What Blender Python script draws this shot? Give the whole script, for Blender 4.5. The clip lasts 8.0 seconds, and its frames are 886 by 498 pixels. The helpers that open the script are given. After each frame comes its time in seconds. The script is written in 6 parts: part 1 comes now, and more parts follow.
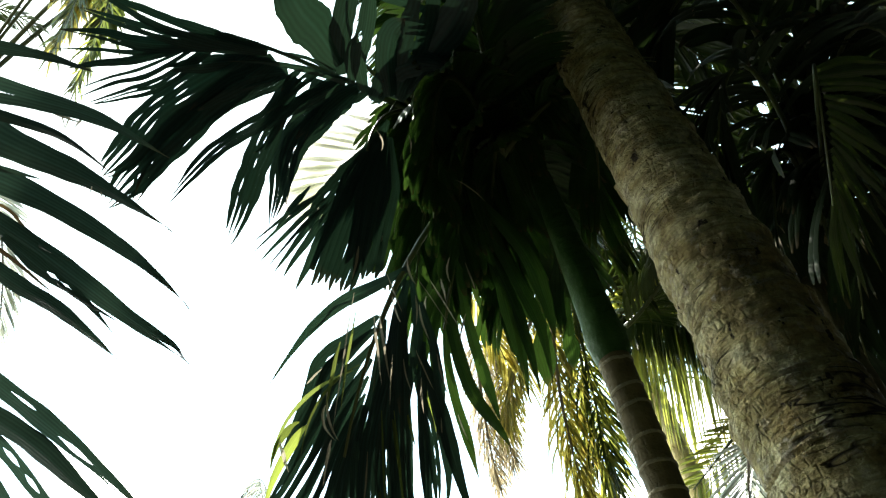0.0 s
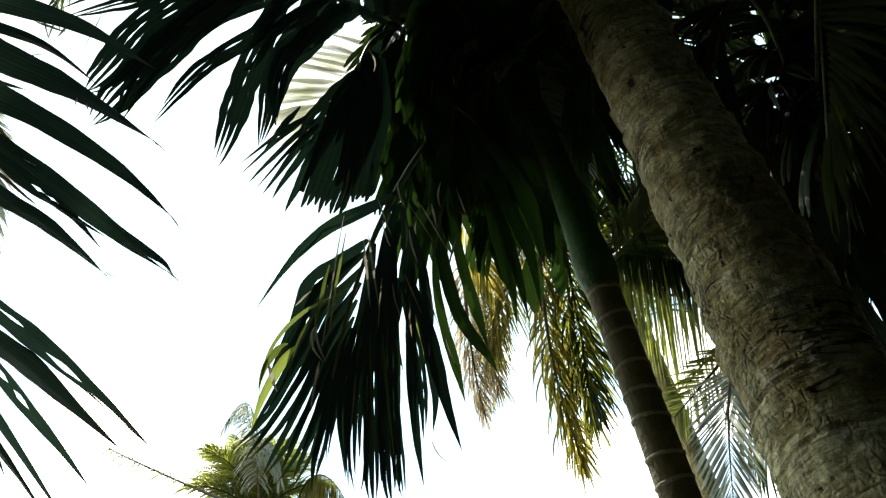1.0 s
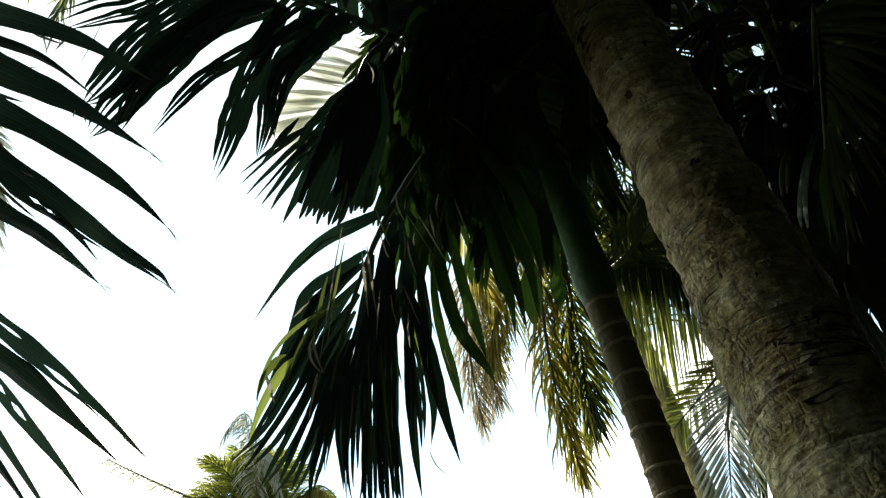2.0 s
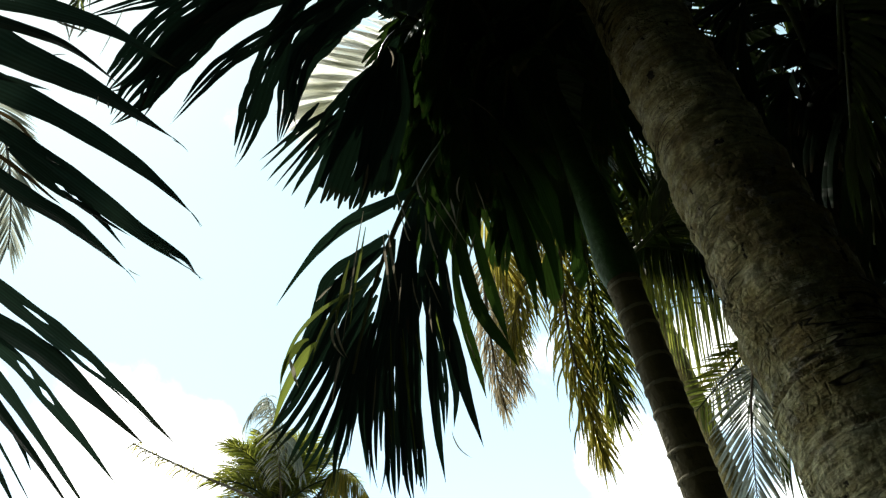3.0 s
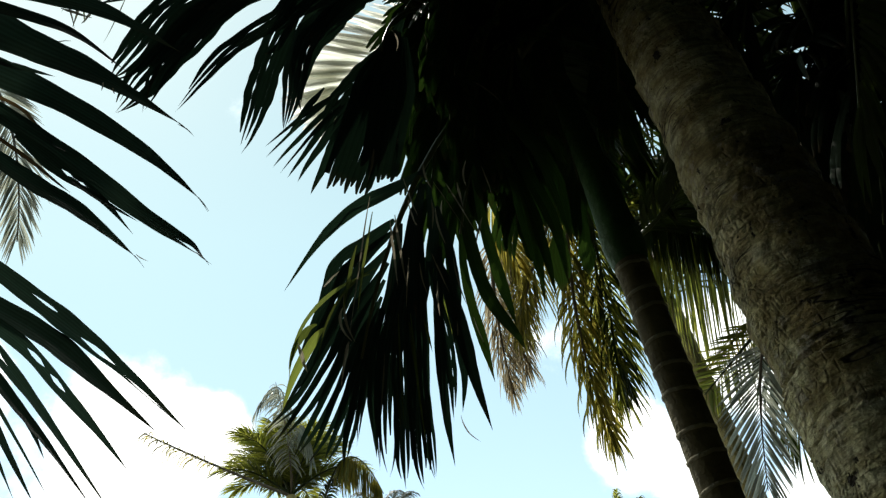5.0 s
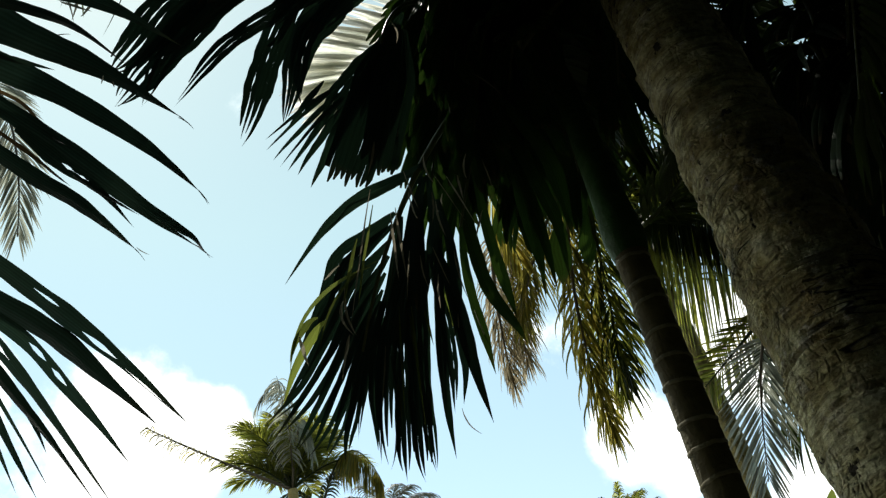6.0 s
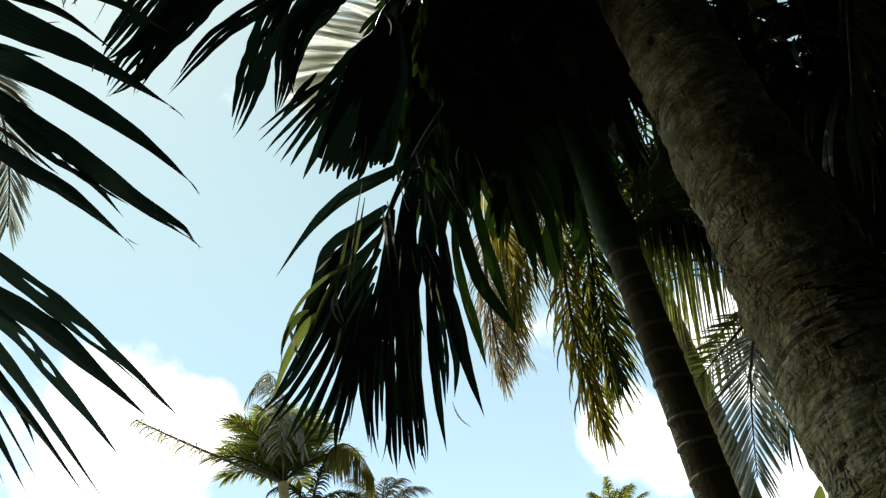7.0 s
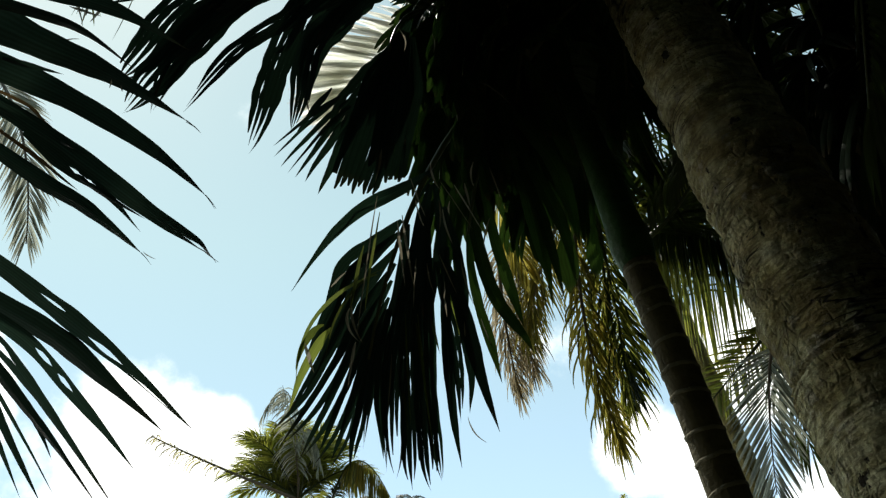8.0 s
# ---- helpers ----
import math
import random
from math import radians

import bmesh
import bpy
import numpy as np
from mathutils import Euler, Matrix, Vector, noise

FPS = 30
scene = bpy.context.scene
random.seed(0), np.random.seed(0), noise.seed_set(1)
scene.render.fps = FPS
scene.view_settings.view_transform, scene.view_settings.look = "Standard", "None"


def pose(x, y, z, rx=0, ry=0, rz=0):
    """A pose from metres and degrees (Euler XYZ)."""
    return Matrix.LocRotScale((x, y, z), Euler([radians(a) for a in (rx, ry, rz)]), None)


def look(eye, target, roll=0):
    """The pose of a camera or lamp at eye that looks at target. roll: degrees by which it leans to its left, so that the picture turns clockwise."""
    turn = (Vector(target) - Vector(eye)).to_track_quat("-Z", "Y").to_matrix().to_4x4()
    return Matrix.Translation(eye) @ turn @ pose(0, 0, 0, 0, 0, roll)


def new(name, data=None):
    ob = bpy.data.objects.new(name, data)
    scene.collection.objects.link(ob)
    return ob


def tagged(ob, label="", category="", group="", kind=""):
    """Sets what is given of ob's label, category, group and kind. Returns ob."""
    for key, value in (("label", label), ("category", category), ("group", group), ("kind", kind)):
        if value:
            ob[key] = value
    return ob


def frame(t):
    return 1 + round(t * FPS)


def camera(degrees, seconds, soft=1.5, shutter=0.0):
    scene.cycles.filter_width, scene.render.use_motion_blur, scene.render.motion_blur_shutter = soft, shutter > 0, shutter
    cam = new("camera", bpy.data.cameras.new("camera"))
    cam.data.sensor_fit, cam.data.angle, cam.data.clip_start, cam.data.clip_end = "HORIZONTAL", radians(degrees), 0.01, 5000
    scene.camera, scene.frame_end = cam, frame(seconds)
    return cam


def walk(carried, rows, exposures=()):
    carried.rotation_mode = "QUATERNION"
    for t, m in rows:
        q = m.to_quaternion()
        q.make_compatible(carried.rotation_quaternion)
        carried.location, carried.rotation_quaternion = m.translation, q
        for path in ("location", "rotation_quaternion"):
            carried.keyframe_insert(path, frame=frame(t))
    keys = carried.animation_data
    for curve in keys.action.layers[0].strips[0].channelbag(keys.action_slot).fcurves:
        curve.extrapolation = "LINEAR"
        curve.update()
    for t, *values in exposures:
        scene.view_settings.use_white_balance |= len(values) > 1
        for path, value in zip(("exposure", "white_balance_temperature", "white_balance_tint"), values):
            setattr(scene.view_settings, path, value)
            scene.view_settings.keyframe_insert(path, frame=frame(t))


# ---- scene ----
cam = camera(55.19, 8.0, soft=1.3)
# hand-held: one standing place, a slow drift and small turns
walk(cam, [
    (0.00, pose(0.0146, -0.0250, 1.5034, 134.594, 11.356, 8.624)),
    (0.10, pose(0.0137, -0.0219, 1.5035, 133.805, 11.782, 7.965)),
    (0.20, pose(0.0129, -0.0188, 1.5034, 133.159, 11.298, 8.283)),
    (0.30, pose(0.0121, -0.0157, 1.5032, 133.164, 11.622, 7.717)),
    (0.40, pose(0.0113, -0.0126, 1.5030, 132.263, 11.904, 7.187)),
    (0.50, pose(0.0106, -0.0096, 1.5026, 130.959, 12.145, 6.690)),
    (0.60, pose(0.0091, -0.0083, 1.5022, 130.350, 11.204, 7.658)),
    (0.70, pose(0.0076, -0.0071, 1.5019, 130.596, 11.270, 7.419)),
    (0.80, pose(0.0060, -0.0059, 1.5015, 130.324, 11.449, 7.050)),
    (0.90, pose(0.0046, -0.0048, 1.5012, 129.893, 11.308, 7.061)),
    (1.00, pose(0.0030, -0.0035, 1.5007, 129.701, 11.055, 7.211)),
    (1.20, pose(0.0053, -0.0045, 1.5036, 130.299, 11.197, 7.156)),
    (2.30, pose(0.0085, -0.0050, 1.5024, 130.366, 10.937, 7.318)),
    (2.50, pose(0.0090, -0.0051, 1.5019, 129.755, 10.680, 7.587)),
    (2.70, pose(0.0063, -0.0044, 1.5020, 129.969, 10.753, 7.834)),
    (3.00, pose(0.0023, -0.0035, 1.5021, 129.571, 10.592, 8.536)),
    (3.20, pose(0.0014, -0.0021, 1.5013, 129.102, 10.629, 8.766)),
    (3.50, pose(-0.0000, -0.0000, 1.5000, 128.841, 10.990, 8.727)),
    (3.70, pose(-0.0003, 0.0013, 1.4985, 128.742, 11.119, 8.593)),
    (4.00, pose(-0.0009, 0.0033, 1.4962, 128.756, 11.214, 8.518)),
    (4.20, pose(-0.0000, 0.0029, 1.4957, 128.696, 10.986, 8.800)),
    (4.50, pose(0.0012, 0.0024, 1.4950, 129.366, 10.837, 8.975)),
    (4.70, pose(0.0009, 0.0028, 1.4946, 129.123, 10.672, 9.264)),
    (5.80, pose(-0.0010, 0.0047, 1.4921, 128.696, 10.995, 9.316)),
    (6.00, pose(-0.0013, 0.0050, 1.4916, 128.522, 10.932, 9.480)),
    (6.20, pose(-0.0016, 0.0054, 1.4915, 128.455, 10.535, 9.938)),
    (6.50, pose(-0.0020, 0.0059, 1.4914, 128.380, 10.778, 9.548)),
    (6.70, pose(-0.0016, 0.0074, 1.4916, 127.882, 10.675, 9.414)),
    (7.00, pose(-0.0010, 0.0097, 1.4918, 128.005, 10.872, 8.754)),
    (7.20, pose(-0.0012, 0.0103, 1.4912, 128.070, 10.732, 9.069)),
    (7.50, pose(-0.0016, 0.0111, 1.4903, 127.926, 10.718, 9.286)),
    (7.70, pose(-0.0018, 0.0124, 1.4897, 127.561, 10.512, 9.497)),
    (8.00, pose(-0.0021, 0.0144, 1.4888, 129.266, 10.338, 9.630)),
], exposures=[(0.0, 2.15), (0.5, 1.85), (1.0, 1.13), (2.5, 0.68), (3.0, 0.35), (3.5, 0.14), (4.5, 0.02), (6.0, -0.1), (7.0, -0.14), (8.0, -0.2)])

# ---------------------------------------------------------------- world and sun
SUN_AZ, SUN_EL = radians(-36), radians(62)   # azimuth from +y, negative to -x
SUN_DIR = Vector((math.sin(SUN_AZ) * math.cos(SUN_EL), math.cos(SUN_AZ) * math.cos(SUN_EL), math.sin(SUN_EL)))

world = bpy.data.worlds.new("sky")
scene.world = world
world.use_nodes = True
wn, wl = world.node_tree.nodes, world.node_tree.links
wn.clear()
w_out = wn.new("ShaderNodeOutputWorld")
w_bg = wn.new("ShaderNodeBackground")
w_bg.inputs["Strength"].default_value = 0.14
w_sky = wn.new("ShaderNodeTexSky")
w_sky.sky_type, w_sky.sun_disc = "NISHITA", False
w_sky.sun_elevation, w_sky.sun_rotation = SUN_EL, SUN_AZ
w_sky.air_density, w_sky.dust_density, w_sky.altitude = 1.0, 0.1, 0.0
w_co = wn.new("ShaderNodeTexCoord")


def world_math(op, a, b=None, c=None):
    n = wn.new("ShaderNodeMath")
    n.operation = op
    for i, v in enumerate((a, b, c)):
        if v is None:
            continue
        if isinstance(v, (int, float)):
            n.inputs[i].default_value = v
        else:
            wl.new(v, n.inputs[i])
    return n.outputs[0]


def cloud_bank(way, radius, thick=1.0):
    """1 in the middle of a bank of cumulus that lies that way, falling to 0 at its radius (degrees)."""
    dot = wn.new("ShaderNodeVectorMath")
    dot.operation = "DOT_PRODUCT"
    wl.new(w_co.outputs["Generated"], dot.inputs[0])
    dot.inputs[1].default_value = way
    r = wn.new("ShaderNodeMapRange")
    r.interpolation_type = "SMOOTHSTEP"
    r.inputs["From Min"].default_value = math.cos(radians(radius))
    r.inputs["From Max"].default_value = 1.0
    r.inputs["To Max"].default_value = thick
    wl.new(dot.outputs["Value"], r.inputs["Value"])
    return r.outputs["Result"]


w_noise = wn.new("ShaderNodeTexNoise")
w_noise.inputs["Scale"].default_value, w_noise.inputs["Detail"].default_value = 9.0, 8.0
w_noise.inputs["Roughness"].default_value = 0.6
wl.new(w_co.outputs["Generated"], w_noise.inputs["Vector"])
w_big = wn.new("ShaderNodeTexNoise")
w_big.inputs["Scale"].default_value, w_big.inputs["Detail"].default_value = 2.2, 2.0
wl.new(w_co.outputs["Generated"], w_big.inputs["Vector"])
bank = None
# the last two banks lie out of view, added to light the trunk's left
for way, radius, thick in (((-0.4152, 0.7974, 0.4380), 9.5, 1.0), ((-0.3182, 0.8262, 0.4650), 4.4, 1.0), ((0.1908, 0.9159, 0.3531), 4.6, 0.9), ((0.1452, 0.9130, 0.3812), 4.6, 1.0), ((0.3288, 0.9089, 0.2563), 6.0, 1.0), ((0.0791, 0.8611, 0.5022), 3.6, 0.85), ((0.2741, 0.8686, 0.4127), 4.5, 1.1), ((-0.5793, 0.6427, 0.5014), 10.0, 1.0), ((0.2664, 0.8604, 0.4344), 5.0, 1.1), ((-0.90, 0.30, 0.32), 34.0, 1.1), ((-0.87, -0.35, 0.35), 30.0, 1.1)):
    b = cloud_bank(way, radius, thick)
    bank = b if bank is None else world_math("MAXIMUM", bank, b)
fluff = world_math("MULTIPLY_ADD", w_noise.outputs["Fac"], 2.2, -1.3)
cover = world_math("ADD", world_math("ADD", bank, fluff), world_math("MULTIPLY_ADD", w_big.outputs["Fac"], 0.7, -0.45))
w_edge = wn.new("ShaderNodeMapRange")
w_edge.interpolation_type = "SMOOTHSTEP"
w_edge.inputs["From Min"].default_value, w_edge.inputs["From Max"].default_value = 0.08, 0.75
wl.new(cover, w_edge.inputs["Value"])
w_mix = wn.new("ShaderNodeMix")
w_mix.data_type = "RGBA"
wl.new(w_edge.outputs["Result"], w_mix.inputs["Factor"])
w_tint = wn.new("ShaderNodeMix")
w_tint.data_type, w_tint.blend_type = "RGBA", "MULTIPLY"
w_tint.inputs["Factor"].default_value = 1.0
wl.new(w_sky.outputs["Color"], w_tint.inputs["A"])
w_sep = wn.new("ShaderNodeSeparateXYZ")
wl.new(w_co.outputs["Generated"], w_sep.inputs[0])
w_high = wn.new("ShaderNodeMapRange")
w_high.inputs["From Min"].default_value, w_high.inputs["From Max"].default_value = 0.25, 0.65
wl.new(w_sep.outputs["Z"], w_high.inputs["Value"])
w_haze = wn.new("ShaderNodeMix")
w_haze.data_type = "RGBA"
wl.new(w_high.outputs["Result"], w_haze.inputs["Factor"])
w_haze.inputs["A"].default_value = (2.14, 1.95, 1.57, 1)
w_haze.inputs["B"].default_value = (2.68, 2.40, 1.47, 1)
wl.new(w_haze.outputs["Result"], w_tint.inputs["B"])
wl.new(w_tint.outputs["Result"], w_mix.inputs["A"])
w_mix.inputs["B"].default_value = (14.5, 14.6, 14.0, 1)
wl.new(w_mix.outputs["Result"], w_bg.inputs["Color"])
wl.new(w_bg.outputs["Background"], w_out.inputs["Surface"])

sun_data = bpy.data.lights.new("sun", "SUN")
sun_data.energy, sun_data.angle, sun_data.color = 4.0, radians(0.55), (1.0, 0.94, 0.84)
sun = new("sun", sun_data)
sun.matrix_world = look(SUN_DIR * 60, (0, 0, 0))


# ---------------------------------------------------------------- materials
def mat_base(name):
    m = bpy.data.materials.new(name)
    m.use_nodes = True
    t = m.node_tree
    t.nodes.clear()
    out = t.nodes.new("ShaderNodeOutputMaterial")
    return m, t, out


def ramp(t, fac, stops):
    r = t.nodes.new("ShaderNodeValToRGB")
    el = r.color_ramp.elements
    while len(el) < len(stops):
        el.new(0.5)
    for e, (p, c) in zip(el, stops):
        e.position, e.color = p, (*c, 1)
    t.links.new(fac, r.inputs["Fac"])
    return r.outputs["Color"]


def noise_tex(t, scale, detail=4.0, rough=0.55, stretch=None):
    n = t.nodes.new("ShaderNodeTexNoise")
    n.inputs["Scale"].default_value, n.inputs["Detail"].default_value, n.inputs["Roughness"].default_value = scale, detail, rough
    c = t.nodes.new("ShaderNodeTexCoord")
    if stretch:
        mp = t.nodes.new("ShaderNodeMapping")
        mp.inputs["Scale"].default_value = stretch
        t.links.new(c.outputs["Object"], mp.inputs["Vector"])
        t.links.new(mp.outputs["Vector"], n.inputs["Vector"])
    else:
        t.links.new(c.outputs["Object"], n.inputs["Vector"])
    return n.outputs["Fac"]


def math_node(t, op, a, b):
    n = t.nodes.new("ShaderNodeMath")
    n.operation = op
    for i, v in enumerate((a, b)):
        if isinstance(v, (int, float)):
            n.inputs[i].default_value = v
        else:
            t.links.new(v, n.inputs[i])
    return n.outputs[0]


def leaf_material(name, dark, mid, light, through_colour, thin=0.35, rough=0.4, islands=False, veins=1.0):
    """A leaf: waxy skin, light that passes through the blade, colour that differs from leaflet to leaflet."""
    m, t, out = mat_base(name)
    o = t.nodes.new("ShaderNodeObjectInfo")
    rnd = o.outputs["Random"]
    if islands:
        g = t.nodes.new("ShaderNodeNewGeometry")
        rnd = math_node(t, "FRACT", math_node(t, "ADD", rnd, g.outputs["Random Per Island"]), 0.0)
    n1 = noise_tex(t, 7.0, 4.0)
    n2 = noise_tex(t, 60.0, 3.0)
    fac = math_node(t, "ADD", math_node(t, "MULTIPLY", n1, 0.6), math_node(t, "MULTIPLY", rnd, 0.4))
    fac = math_node(t, "ADD", fac, math_node(t, "MULTIPLY", math_node(t, "SUBTRACT", n2, 0.5), 0.25))
    col = ramp(t, fac, ((0.2, dark), (0.5, mid), (0.85, light)))
    at = t.nodes.new("ShaderNodeAttribute")
    at.attribute_name = "strip"
    sep = t.nodes.new("ShaderNodeSeparateXYZ")
    t.links.new(at.outputs["Vector"], sep.inputs[0])
    across, along_u = sep.outputs[0], sep.outputs[1]
    vein = math_node(t, "SINE", math_node(t, "MULTIPLY", across, 44.0), 0.0)
    midrib = t.nodes.new("ShaderNodeMapRange")
    midrib.inputs["From Min"].default_value, midrib.inputs["From Max"].default_value = 0.0, 0.07
    midrib.inputs["To Min"].default_value, midrib.inputs["To Max"].default_value = 1.0, 0.0
    t.links.new(math_node(t, "ABSOLUTE", math_node(t, "SUBTRACT", across, 0.5), 0.0), midrib.inputs["Value"])
    pale = t.nodes.new("ShaderNodeMix")
    pale.data_type, pale.blend_type = "RGBA", "ADD"
    t.links.new(math_node(t, "MULTIPLY", midrib.outputs["Result"], 0.5), pale.inputs["Factor"])
    t.links.new(col, pale.inputs["A"])
    t.links.new(col, pale.inputs["B"])
    dry = t.nodes.new("ShaderNodeMapRange")
    dry.inputs["From Min"].default_value, dry.inputs["From Max"].default_value = 0.86, 1.0
    t.links.new(math_node(t, "ADD", along_u, math_node(t, "MULTIPLY", math_node(t, "SUBTRACT", n1, 0.5), 0.3)), dry.inputs["Value"])
    brown = t.nodes.new("ShaderNodeMix")
    brown.data_type = "RGBA"
    t.links.new(math_node(t, "MULTIPLY", dry.outputs["Result"], 0.7), brown.inputs["Factor"])
    t.links.new(pale.outputs["Result"], brown.inputs["A"])
    brown.inputs["B"].default_value = (0.13, 0.075, 0.04, 1)
    shade = t.nodes.new("ShaderNodeMix")
    shade.data_type, shade.blend_type = "RGBA", "MULTIPLY"
    t.links.new(math_node(t, "ADD", math_node(t, "MULTIPLY", vein, 0.38 * veins), 0.38 * veins), shade.inputs["Factor"])
    t.links.new(brown.outputs["Result"], shade.inputs["A"])
    shade.inputs["B"].default_value = (0.45, 0.5, 0.5, 1)
    col = shade.outputs["Result"]
    p = t.nodes.new("ShaderNodeBsdfPrincipled")
    t.links.new(col, p.inputs["Base Color"])
    p.inputs["Roughness"].default_value = rough
    p.inputs["Specular IOR Level"].default_value = 0.24
    bump = t.nodes.new("ShaderNodeBump")
    bump.inputs["Strength"].default_value, bump.inputs["Distance"].default_value = 0.25, 0.002
    t.links.new(math_node(t, "ADD", n2, math_node(t, "MULTIPLY", vein, 0.35)), bump.inputs["Height"])
    t.links.new(bump.outputs["Normal"], p.inputs["Normal"])
    tr = t.nodes.new("ShaderNodeBsdfTranslucent")
    tc = t.nodes.new("ShaderNodeMix")
    tc.data_type = "RGBA"
    tc.inputs["Factor"].default_value = 0.5
    t.links.new(col, tc.inputs["A"])
    tc.inputs["B"].default_value = (*through_colour, 1)
    t.links.new(tc.outputs["Result"], tr.inputs["Color"])
    mix = t.nodes.new("ShaderNodeMixShader")
    t.links.new(math_node(t, "MULTIPLY", math_node(t, "ADD", math_node(t, "MULTIPLY", rnd, 1.4), 0.3), thin), mix.inputs["Fac"])
    t.links.new(p.outputs[0], mix.inputs[1])
    t.links.new(tr.outputs[0], mix.inputs[2])
    t.links.new(mix.outputs[0], out.inputs["Surface"])
    return m


def trunk_bark():
    """Old coconut bark: grey and brown blotches, pale lichen, fine grain, torn ring scars and short upright cracks."""
    m, t, out = mat_base("coconut_bark")

    def span(value, lo, hi, a=0.0, b=1.0):
        r = t.nodes.new("ShaderNodeMapRange")
        for key, v in (("From Min", lo), ("From Max", hi), ("To Min", a), ("To Max", b)):
            r.inputs[key].default_value = v
        t.links.new(value, r.inputs["Value"])
        return r.outputs["Result"]

    def blend(fac, a, b, kind="MIX"):
        n = t.nodes.new("ShaderNodeMix")
        n.data_type, n.blend_type = "RGBA", kind
        t.links.new(fac, n.inputs["Factor"])
        for key, v in (("A", a), ("B", b)):
            if isinstance(v, tuple):
                n.inputs[key].default_value = (*v, 1)
            else:
                t.links.new(v, n.inputs[key])
        return n.outputs["Result"]

    def cells(scale, stretch, warp):
        """Distance to the nearest joint of a net of irregular cells."""
        c = t.nodes.new("ShaderNodeTexCoord")
        mp = t.nodes.new("ShaderNodeMapping")
        mp.inputs["Scale"].default_value = stretch
        t.links.new(c.outputs["Object"], mp.inputs["Vector"])
        n = t.nodes.new("ShaderNodeTexNoise")
        n.inputs["Scale"].default_value, n.inputs["Detail"].default_value = 9.0, 4.0
        t.links.new(mp.outputs["Vector"], n.inputs["Vector"])
        sc = t.nodes.new("ShaderNodeVectorMath")
        sc.operation = "MULTIPLY_ADD"
        t.links.new(n.outputs["Color"], sc.inputs[0])
        sc.inputs[1].default_value = (warp, warp, warp)
        t.links.new(mp.outputs["Vector"], sc.inputs[2])
        v = t.nodes.new("ShaderNodeTexVoronoi")
        v.feature = "DISTANCE_TO_EDGE"
        v.inputs["Scale"].default_value = scale
        t.links.new(sc.outputs[0], v.inputs["Vector"])
        return v.outputs["Distance"]

    def ringed(detail, stretch):
        """Noise that runs round the stem, square to its axis."""
        at = t.nodes.new("ShaderNodeAttribute")
        at.attribute_name = "strip"
        mp = t.nodes.new("ShaderNodeMapping")
        mp.inputs["Scale"].default_value = stretch
        t.links.new(at.outputs["Vector"], mp.inputs["Vector"])
        n = t.nodes.new("ShaderNodeTexNoise")
        n.inputs["Scale"].default_value, n.inputs["Detail"].default_value = 1.0, detail
        t.links.new(mp.outputs["Vector"], n.inputs["Vector"])
        return n.outputs["Fac"]

    def flakes(scale, stretch, warp):
        """A grey for each irregular flake, and the distance to its rim."""
        rim = cells(scale, stretch, warp)
        v = t.nodes.new("ShaderNodeTexVoronoi")
        v.inputs["Scale"].default_value = scale
        t.links.new(rim.node.inputs["Vector"].links[0].from_socket, v.inputs["Vector"])
        grey = t.nodes.new("ShaderNodeSeparateColor")
        t.links.new(v.outputs["Color"], grey.inputs[0])
        return grey.outputs[0], rim

    big, mid, fine = noise_tex(t, 2.6, 5.0, 0.6), noise_tex(t, 9.0, 6.0, 0.65, (1, 1, 1.6)), noise_tex(t, 48.0, 5.0, 0.65)
    col = ramp(t, math_node(t, "ADD", math_node(t, "MULTIPLY", big, 0.45), math_node(t, "MULTIPLY", mid, 0.55)),
               ((0.36, (0.18, 0.14, 0.055)), (0.43, (0.35, 0.30, 0.12)), (0.50, (0.57, 0.53, 0.27)), (0.58, (0.73, 0.71, 0.44))))
    # patches where the grey skin has weathered to raw brown
    col = blend(span(noise_tex(t, 6.5, 5.0, 0.65, (1, 1, 1.5)), 0.54, 0.66, 0.0, 0.5), col, (0.40, 0.28, 0.10))
    # small flakes, each of its own tone, with dark chipped rims
    flake, rim = flakes(58.0, (1.0, 1.0, 0.62), 0.05)
    col = blend(span(flake, 0.35, 1.0, 0.0, 0.4), col, (0.15, 0.115, 0.05))
    chip = math_node(t, "MULTIPLY", span(rim, 0.0, 0.16, 1.0, 0.0), span(noise_tex(t, 15.0, 5.0, 0.7), 0.47, 0.57))
    col = blend(math_node(t, "MULTIPLY", chip, 0.2), col, (0.045, 0.034, 0.016))
    col = blend(span(math_node(t, "ADD", math_node(t, "MULTIPLY", fine, 0.5), math_node(t, "MULTIPLY", noise_tex(t, 70.0, 8.0, 0.75), 0.5)), 0.47, 0.63, 0.0, 0.6), col, (0.10, 0.075, 0.035))
    lichen = math_node(t, "MULTIPLY", span(noise_tex(t, 21.0, 5.0, 0.7), 0.54, 0.62), span(noise_tex(t, 3.4, 3.0, 0.5), 0.42, 0.60))
    col = blend(math_node(t, "MULTIPLY", lichen, 0.75), col, (0.52, 0.48, 0.37))
    moss = math_node(t, "MULTIPLY", span(noise_tex(t, 13.0, 5.0, 0.7), 0.52, 0.62), span(noise_tex(t, 2.9, 3.0, 0.5, (1, 1, 0.6)), 0.46, 0.62))
    col = blend(math_node(t, "MULTIPLY", moss, 0.75), col, (0.06, 0.062, 0.028))
    # upright cracks between small plates, in places only
    crack = math_node(t, "MULTIPLY", span(cells(34.0, (1.2, 1.2, 0.6), 0.05), 0.02, 0.10, 1.0, 0.0), span(noise_tex(t, 21.0, 4.0, 0.65), 0.66, 0.72))
    # torn rims of the ring scars: long thin slashes round the stem, in clusters
    band = ringed(1.0, (9.0, 9.0, 52.0))
